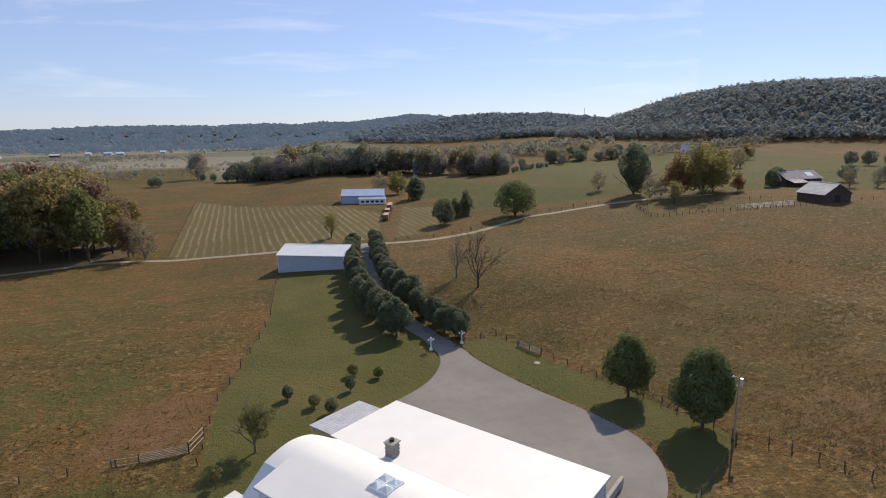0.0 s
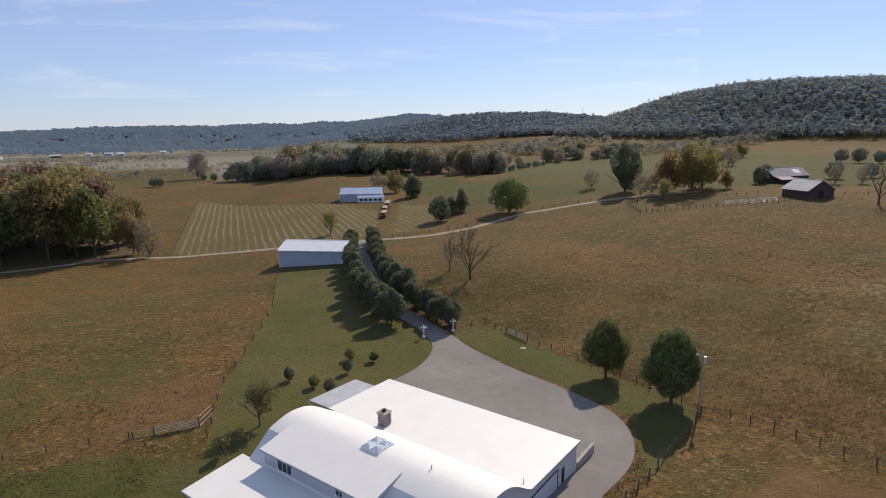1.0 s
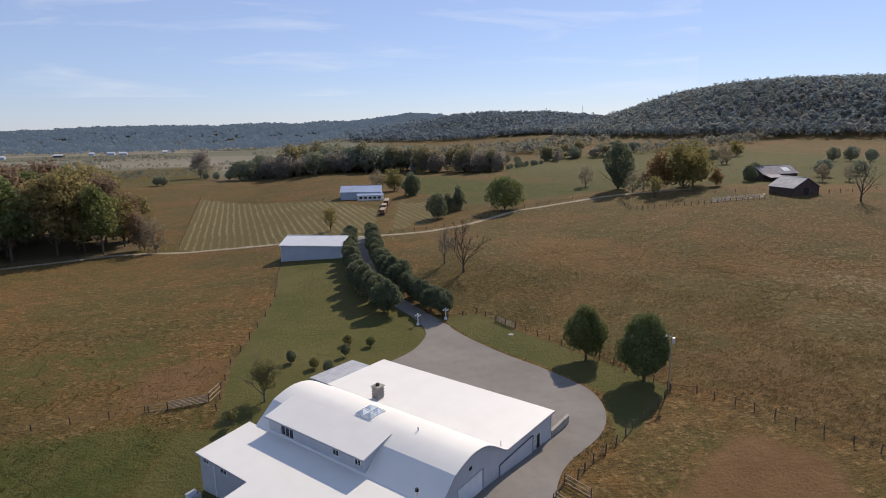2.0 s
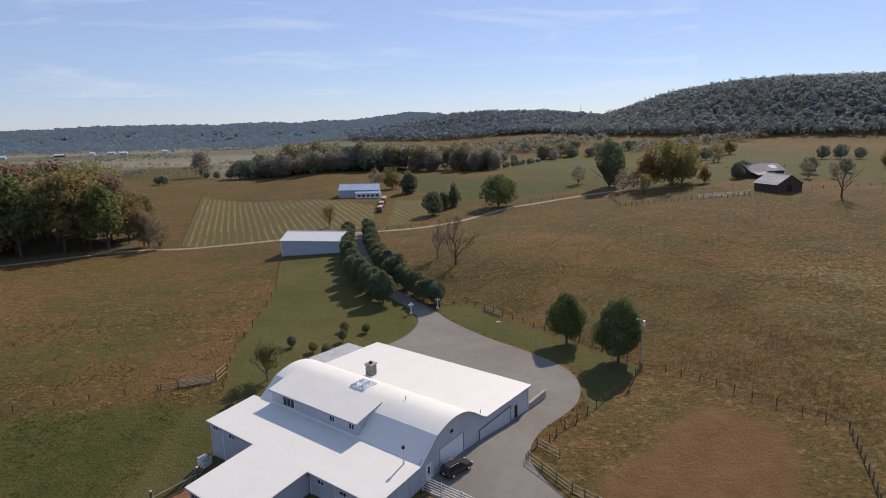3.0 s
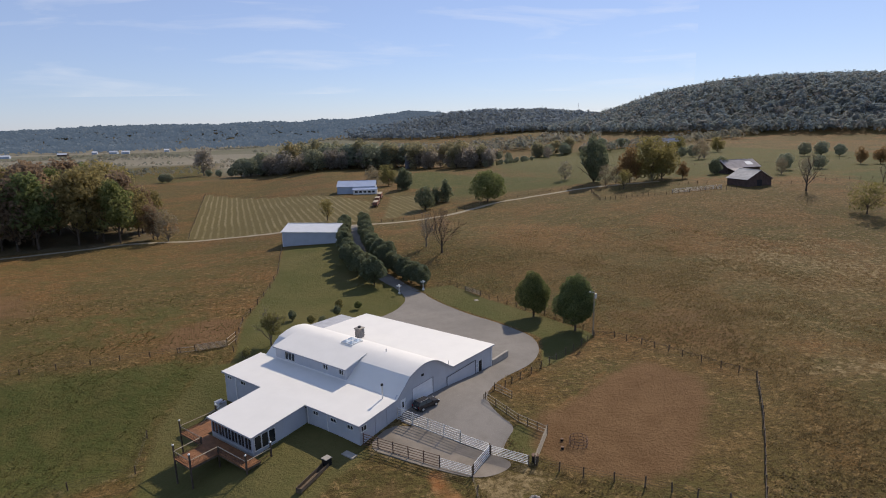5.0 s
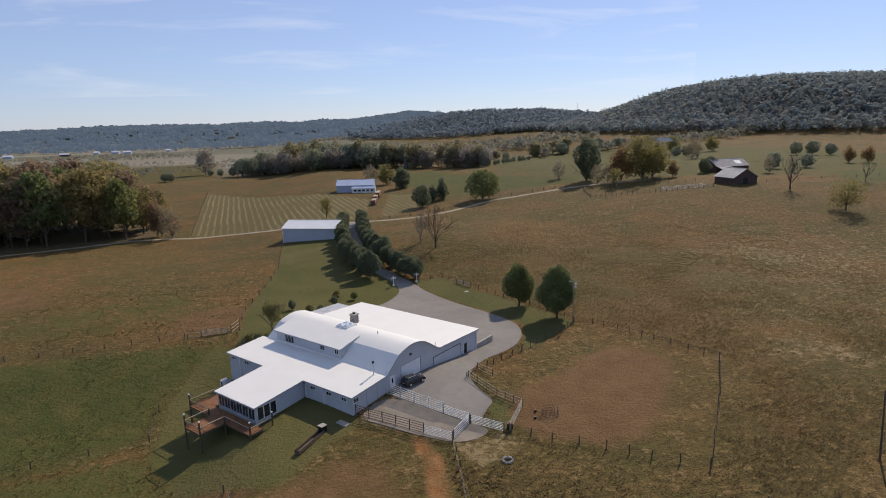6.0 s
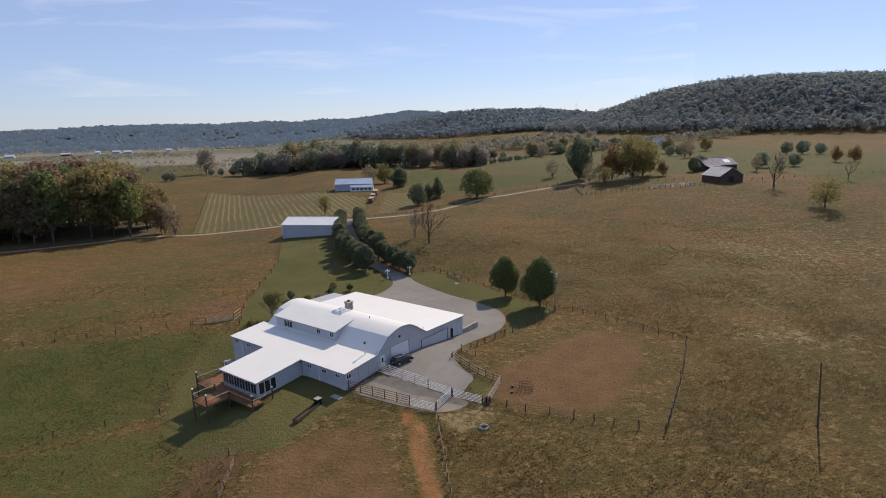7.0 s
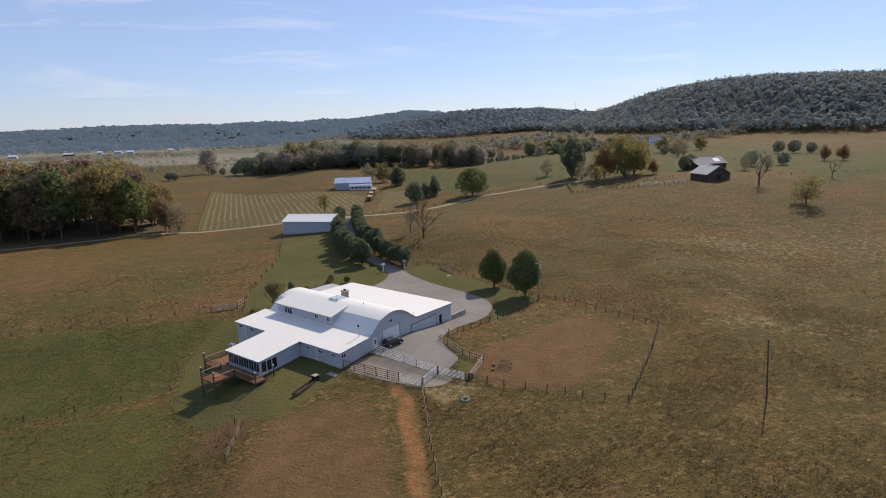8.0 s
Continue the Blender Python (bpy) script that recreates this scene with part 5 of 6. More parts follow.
# ---- farm buildings ----
def gable_building(name, m, length, depth, eave, ridge, wall_mat, roof_mat, label, category="building", over=0.4, down=3.0, doors=(), windows=(), turn_ridge=False):
    """A plain gabled building; local x along the ridge, front wall at y = 0."""
    g = thing(name, m, label, category)
    holes = [(a, b, lo, hi) for a, b, lo, hi in list(doors) + list(windows)]
    part("wall", holed_wall("x", 0, 0, length, -down, eave, 0.25, holes), M[wall_mat], g)
    part("wall", box(0, length, depth - 0.25, depth, -down, eave), M[wall_mat], g)
    for x in (0, length - 0.25):
        bm = bmesh.new()
        ring = [(0.25, -down), (depth - 0.25, -down), (depth - 0.25, eave), (depth / 2, ridge - 0.12), (0.25, eave)]
        for k in (0, 0.25):
            bm.faces.new([bm.verts.new((x + k, y, z)) for y, z in ring])
        vs = bm.verts[:]
        for i in range(5):
            bm.faces.new((vs[i], vs[(i + 1) % 5], vs[5 + (i + 1) % 5], vs[5 + i]))
        bmesh.ops.recalc_face_normals(bm, faces=bm.faces[:])
        part("end_wall", bm, M[wall_mat], g)
    k = (ridge - eave) / (depth / 2)
    part("roof", slab([(-over, eave - over * k + 0.1), (depth / 2, ridge + 0.1), (depth + over, eave - over * k + 0.1)], -over, length + over, 0.14), M[roof_mat], g)
    part("ridge_cap", box(-over, length + over, depth / 2 - 0.2, depth / 2 + 0.2, ridge + 0.1, ridge + 0.16), M[roof_mat], g)
    for a, b, lo, hi in doors:
        part("door", box(a, b, 0.1, 0.18, lo, hi), M["black"], g)
    for a, b, lo, hi in windows:
        w = part("window", box(a - 0.1, b + 0.1, -0.06, 0.0, hi, hi + 0.12), M["trim"], g)
        part("pane", box(a, b, 0.08, 0.12, lo, hi), M["glass"], w)
        part("window_sill", box(a - 0.1, b + 0.1, -0.1, 0.0, lo - 0.1, lo), M["trim"], w)
    return g


shed_z = height(-1, 141)
shed = gable_building("metal_shed", pose(-10.9, 144.2, shed_z - 0.1, 0, 0, -20.4), 21.2, 14, 5.0, 7.0, "shed_wall", "shed_roof", "long blue-grey metal shed with a white roof", "shed")
part("corner_trim", box(-0.06, 0.12, -0.07, -0.003, -3, 5.0), M["trim"], shed)
part("corner_trim", box(21.08, 21.26, -0.07, -0.003, -3, 5.0), M["trim"], shed)
part("gutter", box(-0.4, 21.6, -0.52, -0.42, 4.82, 4.96), M["trim"], shed)

far_house = gable_building("farm_building", pose(15.0, 296, height(27, 294), 0, 0, -10), 24, 15, 4.6, 7.6, "blue_wall", "blue_roof", "pale blue farm building with a blue-grey metal roof", "farm building")
annex = gable_building("annex", pose(24.5, 289.5, height(30, 290), 0, 0, -10), 15, 4.5, 3.0, 3.9, "trim", "blue_roof", "low white annex with a row of windows", "annex", 0.3, 2,
                       windows=[(1.2 + 2.7 * i, 3.0 + 2.7 * i, 1.0, 2.2) for i in range(5)])

silo = thing("silo", pose(89, 480, height(89, 480)), "tall dark concrete silo with a pale domed cap", "silo")
part("barrel", tube((0, 0, -1), (0, 0, 11.5), 2.6, 2.6, 20), plain("silo_dark", (0.12, 0.12, 0.13), 0.8), silo)
bm = bmesh.new()
bmesh.ops.create_uvsphere(bm, u_segments=20, v_segments=10, radius=2.7)
bmesh.ops.bisect_plane(bm, geom=bm.verts[:] + bm.edges[:] + bm.faces[:], plane_co=(0, 0, 0), plane_no=(0, 0, -1), clear_outer=True)
bmesh.ops.translate(bm, verts=bm.verts[:], vec=(0, 0, 11.5))
part("dome", bm, M["fascia"], silo, "grey metal dome")
part("chute", tube((2.9, -0.5, -0.5), (2.9, -0.5, 11.5), 0.5, n=8), M["galv"], silo)

barn = gable_building("barn", pose(205, 148, height(199, 152) - 0.3, 0, 0, 94), 12, 13.5, 3.4, 7.2, "barn_wood", "barn_roof", "old dark wooden barn with a grey tin roof", "barn", 0.5)
part("doorway", box(-0.06, -0.004, 5.4, 8.0, -2, 3.0), M["black"], barn)
barn_2 = gable_building("barn", pose(222, 199, height(232, 201) - 0.3, 0, 0, 2), 21, 13, 3.8, 7.4, "barn_wood", "barn_roof_lilac", "long weathered barn with a dull tin roof", "barn", 0.5)
part("roof_patch", slab([(1.6, 4.84), (4.4, 6.39)], 14, 18, 0.05), M["trim"], barn_2, "pale translucent roof sheets")
part("lean_to", slab([(-5, 2.4), (-0.45, 3.6)], 0, 9, 0.12), M["barn_roof_lilac"], barn_2)

wire_fence([(134.5, 184), (127.7, 161.5), (133.5, 158.5), (145, 155), (157, 151), (169, 148), (185, 145.5)], 2.4, "dark post corral fence beside the old barn", wires=(0.5, 0.9, 1.3), high=1.35)
wire_fence([(134.5, 184), (148, 181), (166, 174), (185, 166)], 4, "back fence of the corral", wires=(0.5, 1.1), high=1.2)
panel_gate((159, 154), (181, 150), "pale metal panels inside the corral", 6, 5, 1.7, "galv", "galv", group="corral panels", category="fence")
wire_fence([(210, 148), (236, 150), (270, 150), (330, 150), (420, 160)], 7, "long fence line beyond the barn", wires=(0.6, 1.1), high=1.2)
wire_fence([(200, 250), (236, 262), (300, 250), (400, 262)], 9, "distant fence line on the hillside", wires=(0.6, 1.1), high=1.2)


def trailer(x, y, turn, long, high, label):
    t = thing("trailer", pose(x, y, height(x, y) + 0.1, 0, 0, turn), label, "trailer", "parked trailers")
    part("bed", box(0, long, -1.2, 1.2, 0.8, 1.0, 0.03), M["dark_pole"], t)
    part("box_body", box(0.1, long - 0.1, -1.15, 1.15, 1.0, high, 0.04), plain("rust_red", (0.22, 0.09, 0.06), 0.7, 0, 0.3), t)
    part("cover", box(0, long, -1.2, 1.2, high, high + 0.1, 0.03), M["pale_wood"], t)
    for wx in (1.2, long - 1.2):
        for s in (-1, 1):
            w = part("wheel", tube((wx, s * 1.05, 0.42), (wx, s * 1.3, 0.42), 0.45, n=12), M["black"], t)
            part("rim", tube((wx, s * 1.29, 0.42), (wx, s * 1.32, 0.42), 0.22, n=8), M["galv"], w)


trailer(32.0, 226, 78, 9, 2.6, "rusty farm trailer parked on grass")
trailer(34.5, 240, 80, 8, 3.0, "rusty red wagon with a pale cover")
trailer(37.5, 256, 80, 12, 3.2, "long rusty trailer with a pale top")

for x, y, turn, long, lab in ((-430, 1375, 5, 24, "distant white-roofed valley barn"), (-462, 1395, -8, 26, "distant white-roofed farm shed"), (-545, 1330, 0, 30, "distant long dark farm shed"),
                              (-640, 1300, 3, 26, "distant low farm shed"), (-350, 1420, 8, 16, "distant pale valley farmhouse"), (-500, 1400, 3, 16, "distant small pale house")):
    gable_building("valley_barn", pose(x, y, height(x, y), 0, 0, turn), long * 0.65, 10, 4, 7, "barn_wood" if "dark" in lab else "blue_wall", "shed_roof", lab, "barn", 0.4)
gable_building("house", pose(415, 565, height(420, 570), 0, 0, -30), 22, 10, 6, 9.5, "trim", "fascia", "white house at the foot of the wooded hill", "house", 0.4,
               windows=[(2 + 4 * i, 3.4 + 4 * i, 2, 3.6) for i in range(5)])

mast = thing("radio_mast", pose(781, 1580, height(781, 1580)), "thin lattice radio mast on the far ridge", "mast")
for dx, dy in ((0.6, 0), (-0.3, 0.5), (-0.3, -0.5)):
    part("leg", tube((dx, dy, 0), (dx * 0.6, dy * 0.6, 36), 0.16, n=4), M["galv"], mast)
for i in range(9):
    part("brace", tube((0.6, 0, 4 * i), (-0.3, 0.5, 4 * i + 4), 0.08, n=4), M["galv"], mast)

# ---- single trees of the middle distance ----
random.seed(9)
tree_oak = make_tree(101, 18, 9.0, "leaf_green", 4200, 0.55, 0.05, shape="full", label="broad green oak in the pasture")
tree_olive = make_tree(102, 22, 10, "leaf_olive", 3600, 0.6, 0.04, label="large olive-green autumn tree")
tree_dark = make_tree(103, 12, 5.3, "leaf_row", 2200, 0.5, 0.08, shape="full", label="dark dense cedar in the pasture")
tree_egg = make_tree(104, 24, 7.2, "leaf_row", 4500, 0.62, 0.03, shape="column", label="tall dark egg-shaped tree on the hillside")
tree_cone = make_tree(105, 12, 6, "leaf_row", 2000, 0.5, 0.05, shape="cone", label="pointed dark cedar clump")
tree_rust = make_tree(106, 18, 8, "leaf_rust", 2600, 0.55, 0.12, label="rusty brown autumn tree")
tree_grey = make_tree(107, 14, 6, "leaf_grey", 1300, 0.42, 0.08, label="thin grey half-bare tree", bark="bark_pale")
tree_sparse = make_tree(108, 11, 4.2, "leaf_olive", 900, 0.36, 0.2, label="yellow-olive thinly leaved tree beside the shed")
tree_willow = make_tree(109, 12, 8, "leaf_olive", 1900, 0.36, 0.2, label="spreading olive tree alone in the pasture")
tree_bare = make_bare(110, 16, "leaf_grey", 160, 0.35, "tall nearly bare tree on the hillside")
hazy_belt_green = make_tree(111, 18, 9, "hazy_belt_green", 1500, 0.9, 0.08, shape="full", label="hazy grey-green tree in a valley belt")
hazy_belt_grey = make_tree(112, 15, 6.5, "hazy_belt_grey", 900, 0.7, 0.14, label="thin grey autumn tree in a valley belt", bark="bark_pale")
hazy_belt_olive = make_tree(113, 20, 9, "hazy_belt_olive", 1400, 0.9, 0.10, label="olive autumn tree in a valley belt")
belt_dark = make_tree(114, 12, 5.3, "hazy_belt_green", 900, 0.75, 0.05, shape="full", label="small dark cedar in a distant hedgerow")
bases = [hazy_belt_green, hazy_belt_grey, hazy_belt_olive, belt_dark, tree_oak, tree_olive, tree_dark, tree_egg, tree_cone, tree_rust, tree_grey, tree_sparse, tree_willow, tree_bare]
for base, x, y, size in ((tree_dark, 55.4, 205, 1.0), (tree_cone, 70, 224, 1.0), (tree_cone, 64, 221, 0.8), (tree_oak, 88, 206, 1.0), (tree_cone, 57, 296, 1.25), (tree_dark, 59, 300, 1.1),
                         (tree_grey, 40, 330, 1.0), (tree_olive, 52, 332, 0.7), (tree_sparse, 6.6, 194.5, 1.0), (tree_egg, 155.6, 222, 1.0), (tree_olive, 177, 198, 1.02), (tree_rust, 167, 203, 1.0),
                         (tree_olive, 186, 203, 0.9), (tree_sparse, 153, 184, 0.9), (tree_rust, 194, 196, 0.5), (tree_grey, 149, 246, 0.75), (tree_grey, 153, 203, 0.7), (tree_grey, 160, 205, 0.6),
                         (tree_willow, 202, 95, 1.0), (tree_bare, 211.3, 133, 1.0), (belt_dark, 272, 212, 0.85), (tree_dark, 229, 212, 0.8), (belt_dark, 294, 210, 0.75), (tree_rust, 341, 226, 0.55),
                         (tree_rust, 352, 222, 0.6), (tree_grey, 250, 190, 0.6), (tree_grey, 262, 186, 0.6), (belt_dark, 383, 314, 0.9), (belt_dark, 393, 308, 1.0), (belt_dark, 400, 298, 0.85),
                         (belt_dark, 330, 380, 1.0), (belt_dark, 322, 384, 0.8), (tree_olive, 358, 445, 0.8), (tree_olive, 398, 437, 0.7), (tree_grey, 300, 330, 1.0), (tree_grey, 312, 340, 1.0),
                         (tree_dark, 220, 205, 0.7), (tree_bare, 260, 140, 0.6), (tree_dark, 300, 128, 0.5), (tree_grey, 206, 240, 1.2), (tree_grey, 214, 246, 1.3), (tree_olive, 222, 262, 0.6)):
    k = 0.978 if x > 140 else 1.0
    put(base, x * k, y * k, random.uniform(0, 360), size, group="trees of the open pasture", sink=0.2)

# the wood beside the farm road
rng = random.Random(4)
spots = []
kinds = [make_tree(120 + i, 25, 8.2, k, 2700, 0.72, 0.17, label=lab, trunk_r=0.36) for i, (k, lab) in enumerate((
    ("wood_olive", "tall olive autumn tree in the wood"), ("leaf_green", "tall dark green tree in the wood"), ("wood_brown", "tall grey-brown autumn tree in the wood"),
    ("leaf_rust", "tall rusty autumn tree in the wood"), ("wood_olive", "tall olive tree at the wood's edge")))]
WOOD_AREA = [(-70, 214), (-80, 208), (-100, 206), (-150, 197), (-225, 190), (-225, 270), (-120, 280), (-78, 248)]
tries = 0
while len(spots) < 78 and tries < 5000:
    tries += 1
    x, y = rng.uniform(-225, -68), rng.uniform(190, 282)
    if inside(x, y, WOOD_AREA) and all(math.hypot(x - a, y - b) > 8.0 for a, b in spots):
        spots.append((x, y))
for x, y in spots:
    edge = sm((-68 - x) / 35)
    k = 1 if (-96 < x < -84 and y < 226) else (3 if (-88 < x < -76 and y > 214 and rng.random() < 0.2) else rng.choice((0, 0, 2, 2, 1, 4)))
    put(kinds[k], x, y, rng.uniform(0, 360), (0.6 + 0.78 * edge) * rng.uniform(0.88, 1.1), group="trees of the roadside wood", sink=0.3)
for x, y in ((-66, 206), (-72, 212)):
    put(tree_grey, x, y, rng.uniform(0, 360), 0.95, group="trees of the roadside wood")

# tree belts across the valley
belt = []
for i in range(104):
    t = rng.random()
    belt.append((-60 + 150 * t + rng.uniform(-8, 8), 560 - 62 * min(1, t * 2) + rng.uniform(0, 90), rng.choice((hazy_belt_green, hazy_belt_green, hazy_belt_grey, hazy_belt_grey, hazy_belt_olive)), rng.uniform(0.9, 1.5)))
for i in range(56):
    t = rng.random()
    belt.append((95 + 60 * t + rng.uniform(-6, 6), 470 - 60 * sm(t * 1.4) + rng.uniform(-4, 40), rng.choice((hazy_belt_grey, hazy_belt_grey, hazy_belt_olive)), rng.uniform(0.9, 1.25)))
for i in range(30):
    t = rng.random()
    belt.append((200 + 210 * t + rng.uniform(-8, 8), 520 + 90 * t + rng.uniform(0, 60), rng.choice((hazy_belt_olive, hazy_belt_grey, belt_dark, hazy_belt_green)), rng.uniform(0.7, 1.1)))
for i in range(12):
    belt.append((145 + 90 * i / 12, 400 + 10 * i + rng.uniform(-4, 4), belt_dark, rng.uniform(0.35, 0.6)))
belt += [(-121, 613, hazy_belt_grey, 1.9), (-146, 536, belt_dark, 0.8), (-140, 534, belt_dark, 0.8), (-86, 572, belt_dark, 0.9), (-76, 570, hazy_belt_green, 1.25), (-66, 566, hazy_belt_green, 1.2), (-100, 580, belt_dark, 0.7),
         (-112, 590, belt_dark, 0.7), (100, 520, hazy_belt_olive, 0.8), (110, 535, hazy_belt_grey, 1.1)]
for x, y, base, size in belt:
    put(base, x, y, rng.uniform(0, 360), size, group="trees of the valley belts", sink=0.2)
for b in bases + kinds:
    drop(b)


# ---- far woods ----
def woodland(name, spots, leaves, label, material):
    """Many full crowns of leaf masses in one mesh: spots of x, y, radius, height."""
    r = np.random.default_rng(77)
    s = np.array([(x, y, height(x, y), rad, tall, r.random()) for x, y, rad, tall in spots])
    n = len(s)
    s = np.repeat(s, leaves, axis=0)
    way = r.normal(size=(n * leaves, 3))
    way[:, 2] = np.abs(way[:, 2]) * 1.2 - 0.3
    way /= np.linalg.norm(way, axis=1)[:, None]
    c = s[:, :3] + way * np.stack([s[:, 3], s[:, 3], s[:, 4] * 0.55], 1) * r.uniform(0.8, 1.04, (n * leaves, 1))
    c[:, 2] += s[:, 4] * 0.45
    nrm = way * 0.9 + r.normal(size=way.shape) * 0.25 + np.array([0.0, 0.0, 0.2])
    nrm /= np.linalg.norm(nrm, axis=1)[:, None]
    a = np.cross(nrm, r.normal(size=way.shape))
    a /= np.linalg.norm(a, axis=1)[:, None]
    b = np.cross(nrm, a)
    k = s[:, 3:4] * r.uniform(0.24, 0.44, (n * leaves, 1))
    verts = np.stack([c + a * k - nrm * k * 0.25, c + b * k * 0.85, c - a * k - nrm * k * 0.25, c - b * k * 0.85], 1).reshape(-1, 3)
    faces = np.arange(len(verts)).reshape(-1, 4)
    ob = part(name, (verts.tolist(), faces.tolist()), material)
    at = ob.data.attributes.new("crown_tone", "FLOAT", "POINT")
    at.data.foreach_set("value", np.repeat(s[:, 5], 4).astype(np.float32))
    return tagged(ob, label, "woodland", "", "stuff")


# Near hill: haze is put into the leaf tones, paler and bluer than foliage.
M["hazy_far_wood"] = forest("hazy_far_wood", [(0.190, 0.240, 0.275), (0.215, 0.260, 0.265), (0.245, 0.265, 0.245), (0.255, 0.250, 0.245)], 0.62)
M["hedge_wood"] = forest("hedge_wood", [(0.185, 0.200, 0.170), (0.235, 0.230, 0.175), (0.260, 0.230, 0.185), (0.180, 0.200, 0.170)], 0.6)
M["hazy_ridge_wood"] = forest("hazy_ridge_wood", [(0.06, 0.075, 0.085), (0.075, 0.09, 0.095), (0.085, 0.095, 0.095), (0.09, 0.105, 0.110)], 0.3, 0.0)
# Blue emission stands in for haze over the far ridges; the trees have no light.
haze_glow = M["hazy_ridge_wood"].node_tree.nodes["Principled BSDF"]
haze_glow.inputs["Emission Color"].default_value, haze_glow.inputs["Emission Strength"].default_value = (0.074, 0.110, 0.165, 1), 1.0
# Middle hills: the blue-grey of the haze is part of these leaf colours.
M["hazy_mid_wood"] = forest("hazy_mid_wood", [(0.165, 0.210, 0.255), (0.180, 0.220, 0.255), (0.195, 0.225, 0.245), (0.175, 0.215, 0.250)], 0.62)
rng = random.Random(31)


def cover(x0, x1, y0, y1, gap, least, rad, tall, thin=1.0):
    out = []
    y = y0
    while y < y1:
        x = x0
        while x < x1:
            px, py = x + rng.uniform(-0.5, 0.5) * gap, y + rng.uniform(-0.5, 0.5) * gap
            x += gap
            az = math.degrees(math.atan2(px - 4, py + 70))
            if not -38 < az < 58 or rng.random() > thin:
                continue
            h = hills(px, py)
            if h < least:
                continue
            d = math.hypot(px, py + 70)
            ahead = hills(px - (px - 4) / d * 90, py - (py + 70) / d * 90)
            if ahead > h + 4:
                continue
            k, spire = rng.uniform(0.75, 1.2), rng.random() < 0.14
            out.append((px, py, rad * k * (0.65 if spire else 1.0), tall * k * (1.25 if spire else 1.0)))
        y += gap
    return out


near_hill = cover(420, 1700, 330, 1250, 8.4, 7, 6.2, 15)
woodland("woodland", near_hill, 34, "dense mixed autumn forest covering the near hill", M["hazy_far_wood"])
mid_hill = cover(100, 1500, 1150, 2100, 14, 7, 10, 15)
woodland("woodland", mid_hill, 22, "hazy forest on the middle hills", M["hazy_mid_wood"])
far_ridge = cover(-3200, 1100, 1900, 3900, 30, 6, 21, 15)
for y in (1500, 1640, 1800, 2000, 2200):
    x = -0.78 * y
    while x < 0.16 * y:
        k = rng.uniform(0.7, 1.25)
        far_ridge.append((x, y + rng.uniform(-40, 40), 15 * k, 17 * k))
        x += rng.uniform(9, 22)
woodland("backdrop", far_ridge, 16, "blue hazy forest on the distant ridges", M["hazy_ridge_wood"])
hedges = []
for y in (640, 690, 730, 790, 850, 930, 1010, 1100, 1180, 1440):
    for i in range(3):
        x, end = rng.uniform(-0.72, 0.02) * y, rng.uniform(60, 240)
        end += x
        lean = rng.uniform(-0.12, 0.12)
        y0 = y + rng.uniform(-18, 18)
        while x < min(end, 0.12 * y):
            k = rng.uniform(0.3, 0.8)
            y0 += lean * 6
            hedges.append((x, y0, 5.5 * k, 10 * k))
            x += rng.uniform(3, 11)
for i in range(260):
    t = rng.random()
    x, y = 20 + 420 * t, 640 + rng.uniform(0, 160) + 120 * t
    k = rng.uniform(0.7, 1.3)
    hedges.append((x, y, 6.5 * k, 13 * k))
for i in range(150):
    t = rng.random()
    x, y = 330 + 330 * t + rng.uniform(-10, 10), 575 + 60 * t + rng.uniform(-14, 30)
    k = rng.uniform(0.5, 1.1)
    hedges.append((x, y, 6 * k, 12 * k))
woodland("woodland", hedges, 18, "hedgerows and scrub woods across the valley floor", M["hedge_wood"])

# ---- thin cloud far off ----
cm = bpy.data.materials.new("cirrus")
cm.use_nodes = True
ct = cm.node_tree
ct.nodes.clear()
out = ct.nodes.new("ShaderNodeOutputMaterial")
mixer = ct.nodes.new("ShaderNodeMixShader")
clear = ct.nodes.new("ShaderNodeBsdfTransparent")
glow = ct.nodes.new("ShaderNodeEmission")
glow.inputs["Color"].default_value = (0.93, 0.96, 1.0, 1)
glow.inputs["Strength"].default_value = 0.9
tex = ct.nodes.new("ShaderNodeTexCoord")
mp = ct.nodes.new("ShaderNodeMapping")
mp.inputs["Scale"].default_value = (0.0006, 1.0, 0.0042)
mp.inputs["Rotation"].default_value = (0, radians(-9), 0)
nz = ct.nodes.new("ShaderNodeTexNoise")
nz.inputs["Scale"].default_value, nz.inputs["Detail"].default_value, nz.inputs["Roughness"].default_value, nz.inputs["Distortion"].default_value = 1.6, 6, 0.55, 0.6
rp = ct.nodes.new("ShaderNodeMapRange")
rp.inputs["From Min"].default_value, rp.inputs["From Max"].default_value, rp.inputs["To Max"].default_value = 0.50, 0.85, 0.36
ct.links.new(tex.outputs["Object"], mp.inputs["Vector"])
ct.links.new(mp.outputs[0], nz.inputs["Vector"])
ct.links.new(nz.outputs["Fac"], rp.inputs["Value"])
ct.links.new(rp.outputs[0], mixer.inputs[0])
ct.links.new(clear.outputs[0], mixer.inputs[1])
ct.links.new(glow.outputs[0], mixer.inputs[2])
ct.links.new(mixer.outputs[0], out.inputs["Surface"])
sheet = part("backdrop", ([(-3000, 3900, 250), (2800, 3900, 250), (2800, 3900, 1500), (-3000, 3900, 1500)], [(0, 1, 2, 3)]), cm)
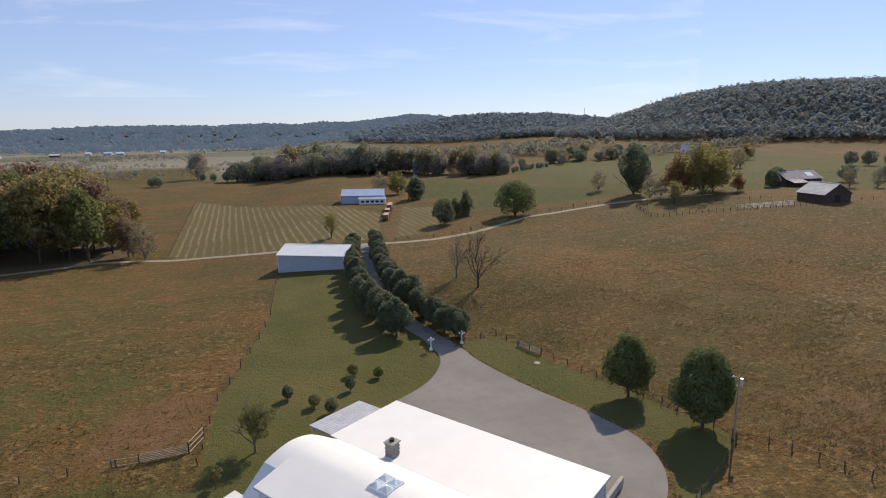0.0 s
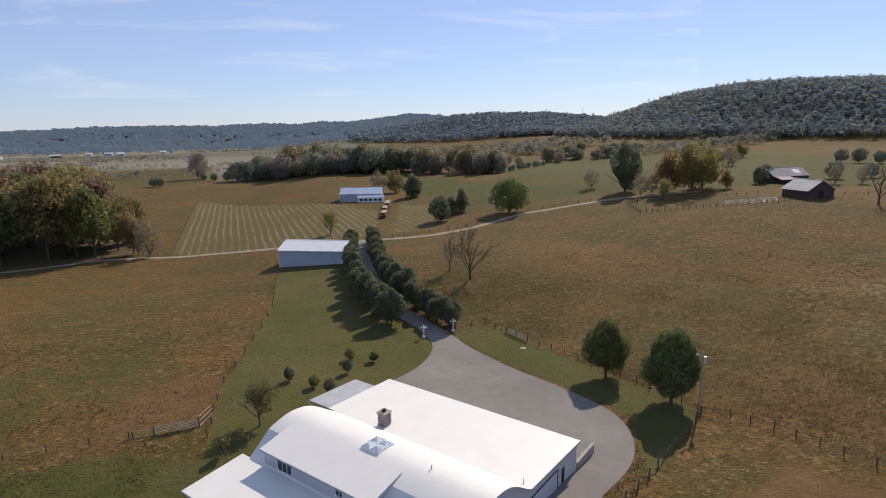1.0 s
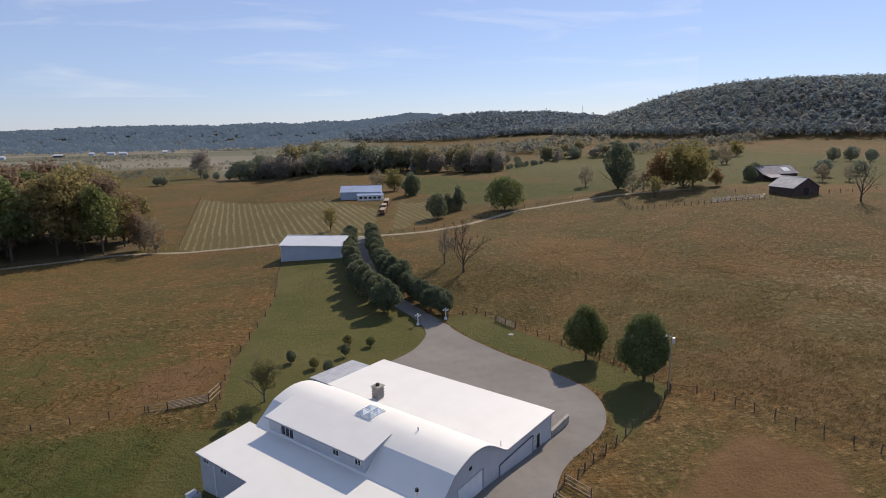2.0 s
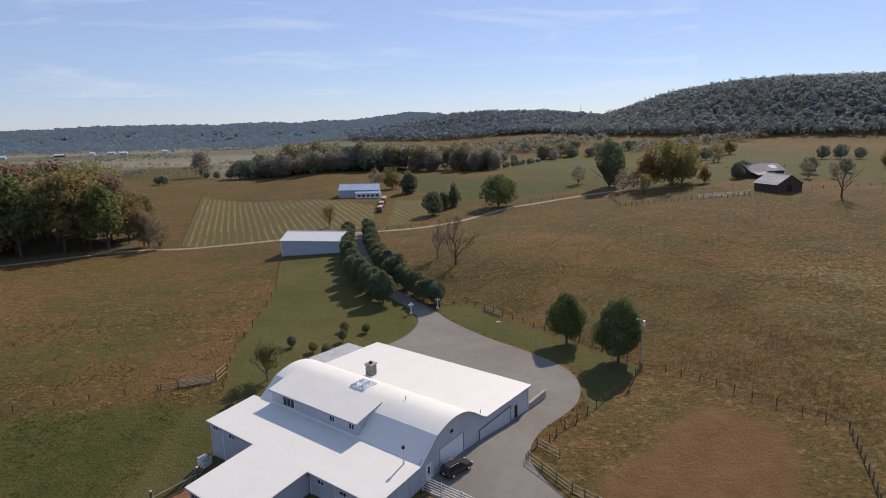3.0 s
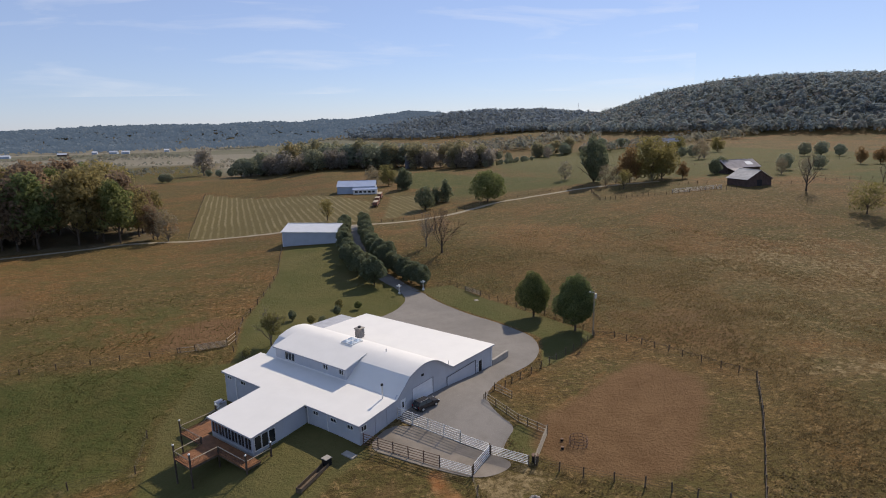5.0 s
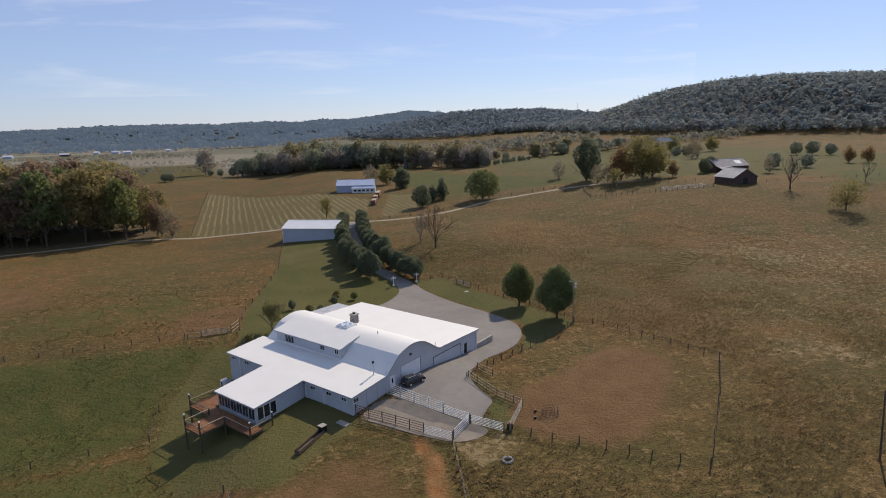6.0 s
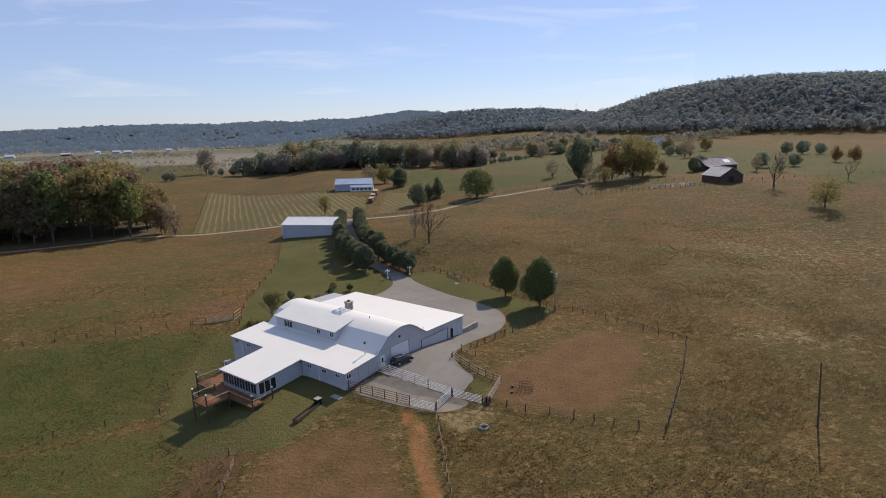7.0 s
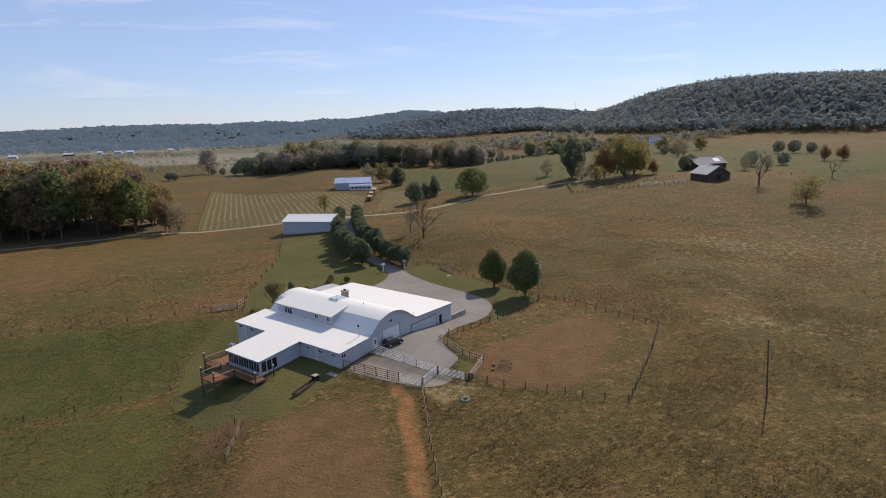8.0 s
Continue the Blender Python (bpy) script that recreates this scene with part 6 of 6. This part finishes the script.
tagged(sheet, "thin white cirrus streaks in a pale blue sky", "sky", "", "structure")


# ---- dry grass tufts in the pastures ----
def tufts(name, count, x0, x1, y0, y1, avoid, label, material, size, seed):
    r = np.random.default_rng(seed)
    vs, fs = [], []
    n = 0
    while n < count:
        x, y = r.uniform(x0, x1), r.uniform(y0, y1)
        fade = sm((x1 - x) / (0.5 * (x1 - x0))) * sm((y1 - y) / (0.6 * (y1 - y0)))
        if r.random() > fade or noise.noise((x * 0.06, y * 0.06, 4.0)) + r.normal() * 0.35 < 0 or any(inside(x, y, a) for a in avoid):
            continue
        z = height(x, y)
        s = size * r.uniform(0.5, 1.5)
        ang = r.uniform(0, 6.28)
        for k in range(3):
            a = ang + k * 2.1
            ca, sa = math.cos(a), math.sin(a)
            i = len(vs)
            vs += [(x + ca * s * 0.5, y + sa * s * 0.5, z - 0.02), (x - sa * s * 0.35, y + ca * s * 0.35, z - 0.02), (x + (ca * 0.7 - sa * 0.3) * s, y + (sa * 0.7 + ca * 0.3) * s, z + s * r.uniform(0.2, 0.5))]
            fs.append((i, i + 1, i + 2))
        n += 1
    return tagged(part(name, (vs, fs), material), label, "grass", "", "stuff")


M["tuft_dry"] = leafy("tuft_dry", (0.13, 0.092, 0.04), (0.33, 0.245, 0.12), 0.0, 0.55)
M["tuft_green"] = leafy("tuft_green", (0.062, 0.066, 0.02), (0.15, 0.125, 0.048), 0.0, 0.55)
PADDOCK = [(26, 1), (31, 4), (57, 25), (74, -1), (50, -30), (28, -16)]
blocked = [DRIVE, PADDOCK, LAWN_STRIP, LAWN_BACK, LAWN_FRONT, FRONT_SOIL, YARD, [(-6, 32), (-15, 16), (-24, 4), (-10, -17), (10, -8), (33, 15), (12, 40)]]
tufts("grass", 38000, 18, 170, -62, 150, blocked, "dry straw-coloured grass tufts in the pasture", M["tuft_dry"], 0.42, 5)
tufts("grass", 9000, -70, 20, -60, 120, blocked, "olive grass tufts in the grazed pasture", M["tuft_green"], 0.32, 6)
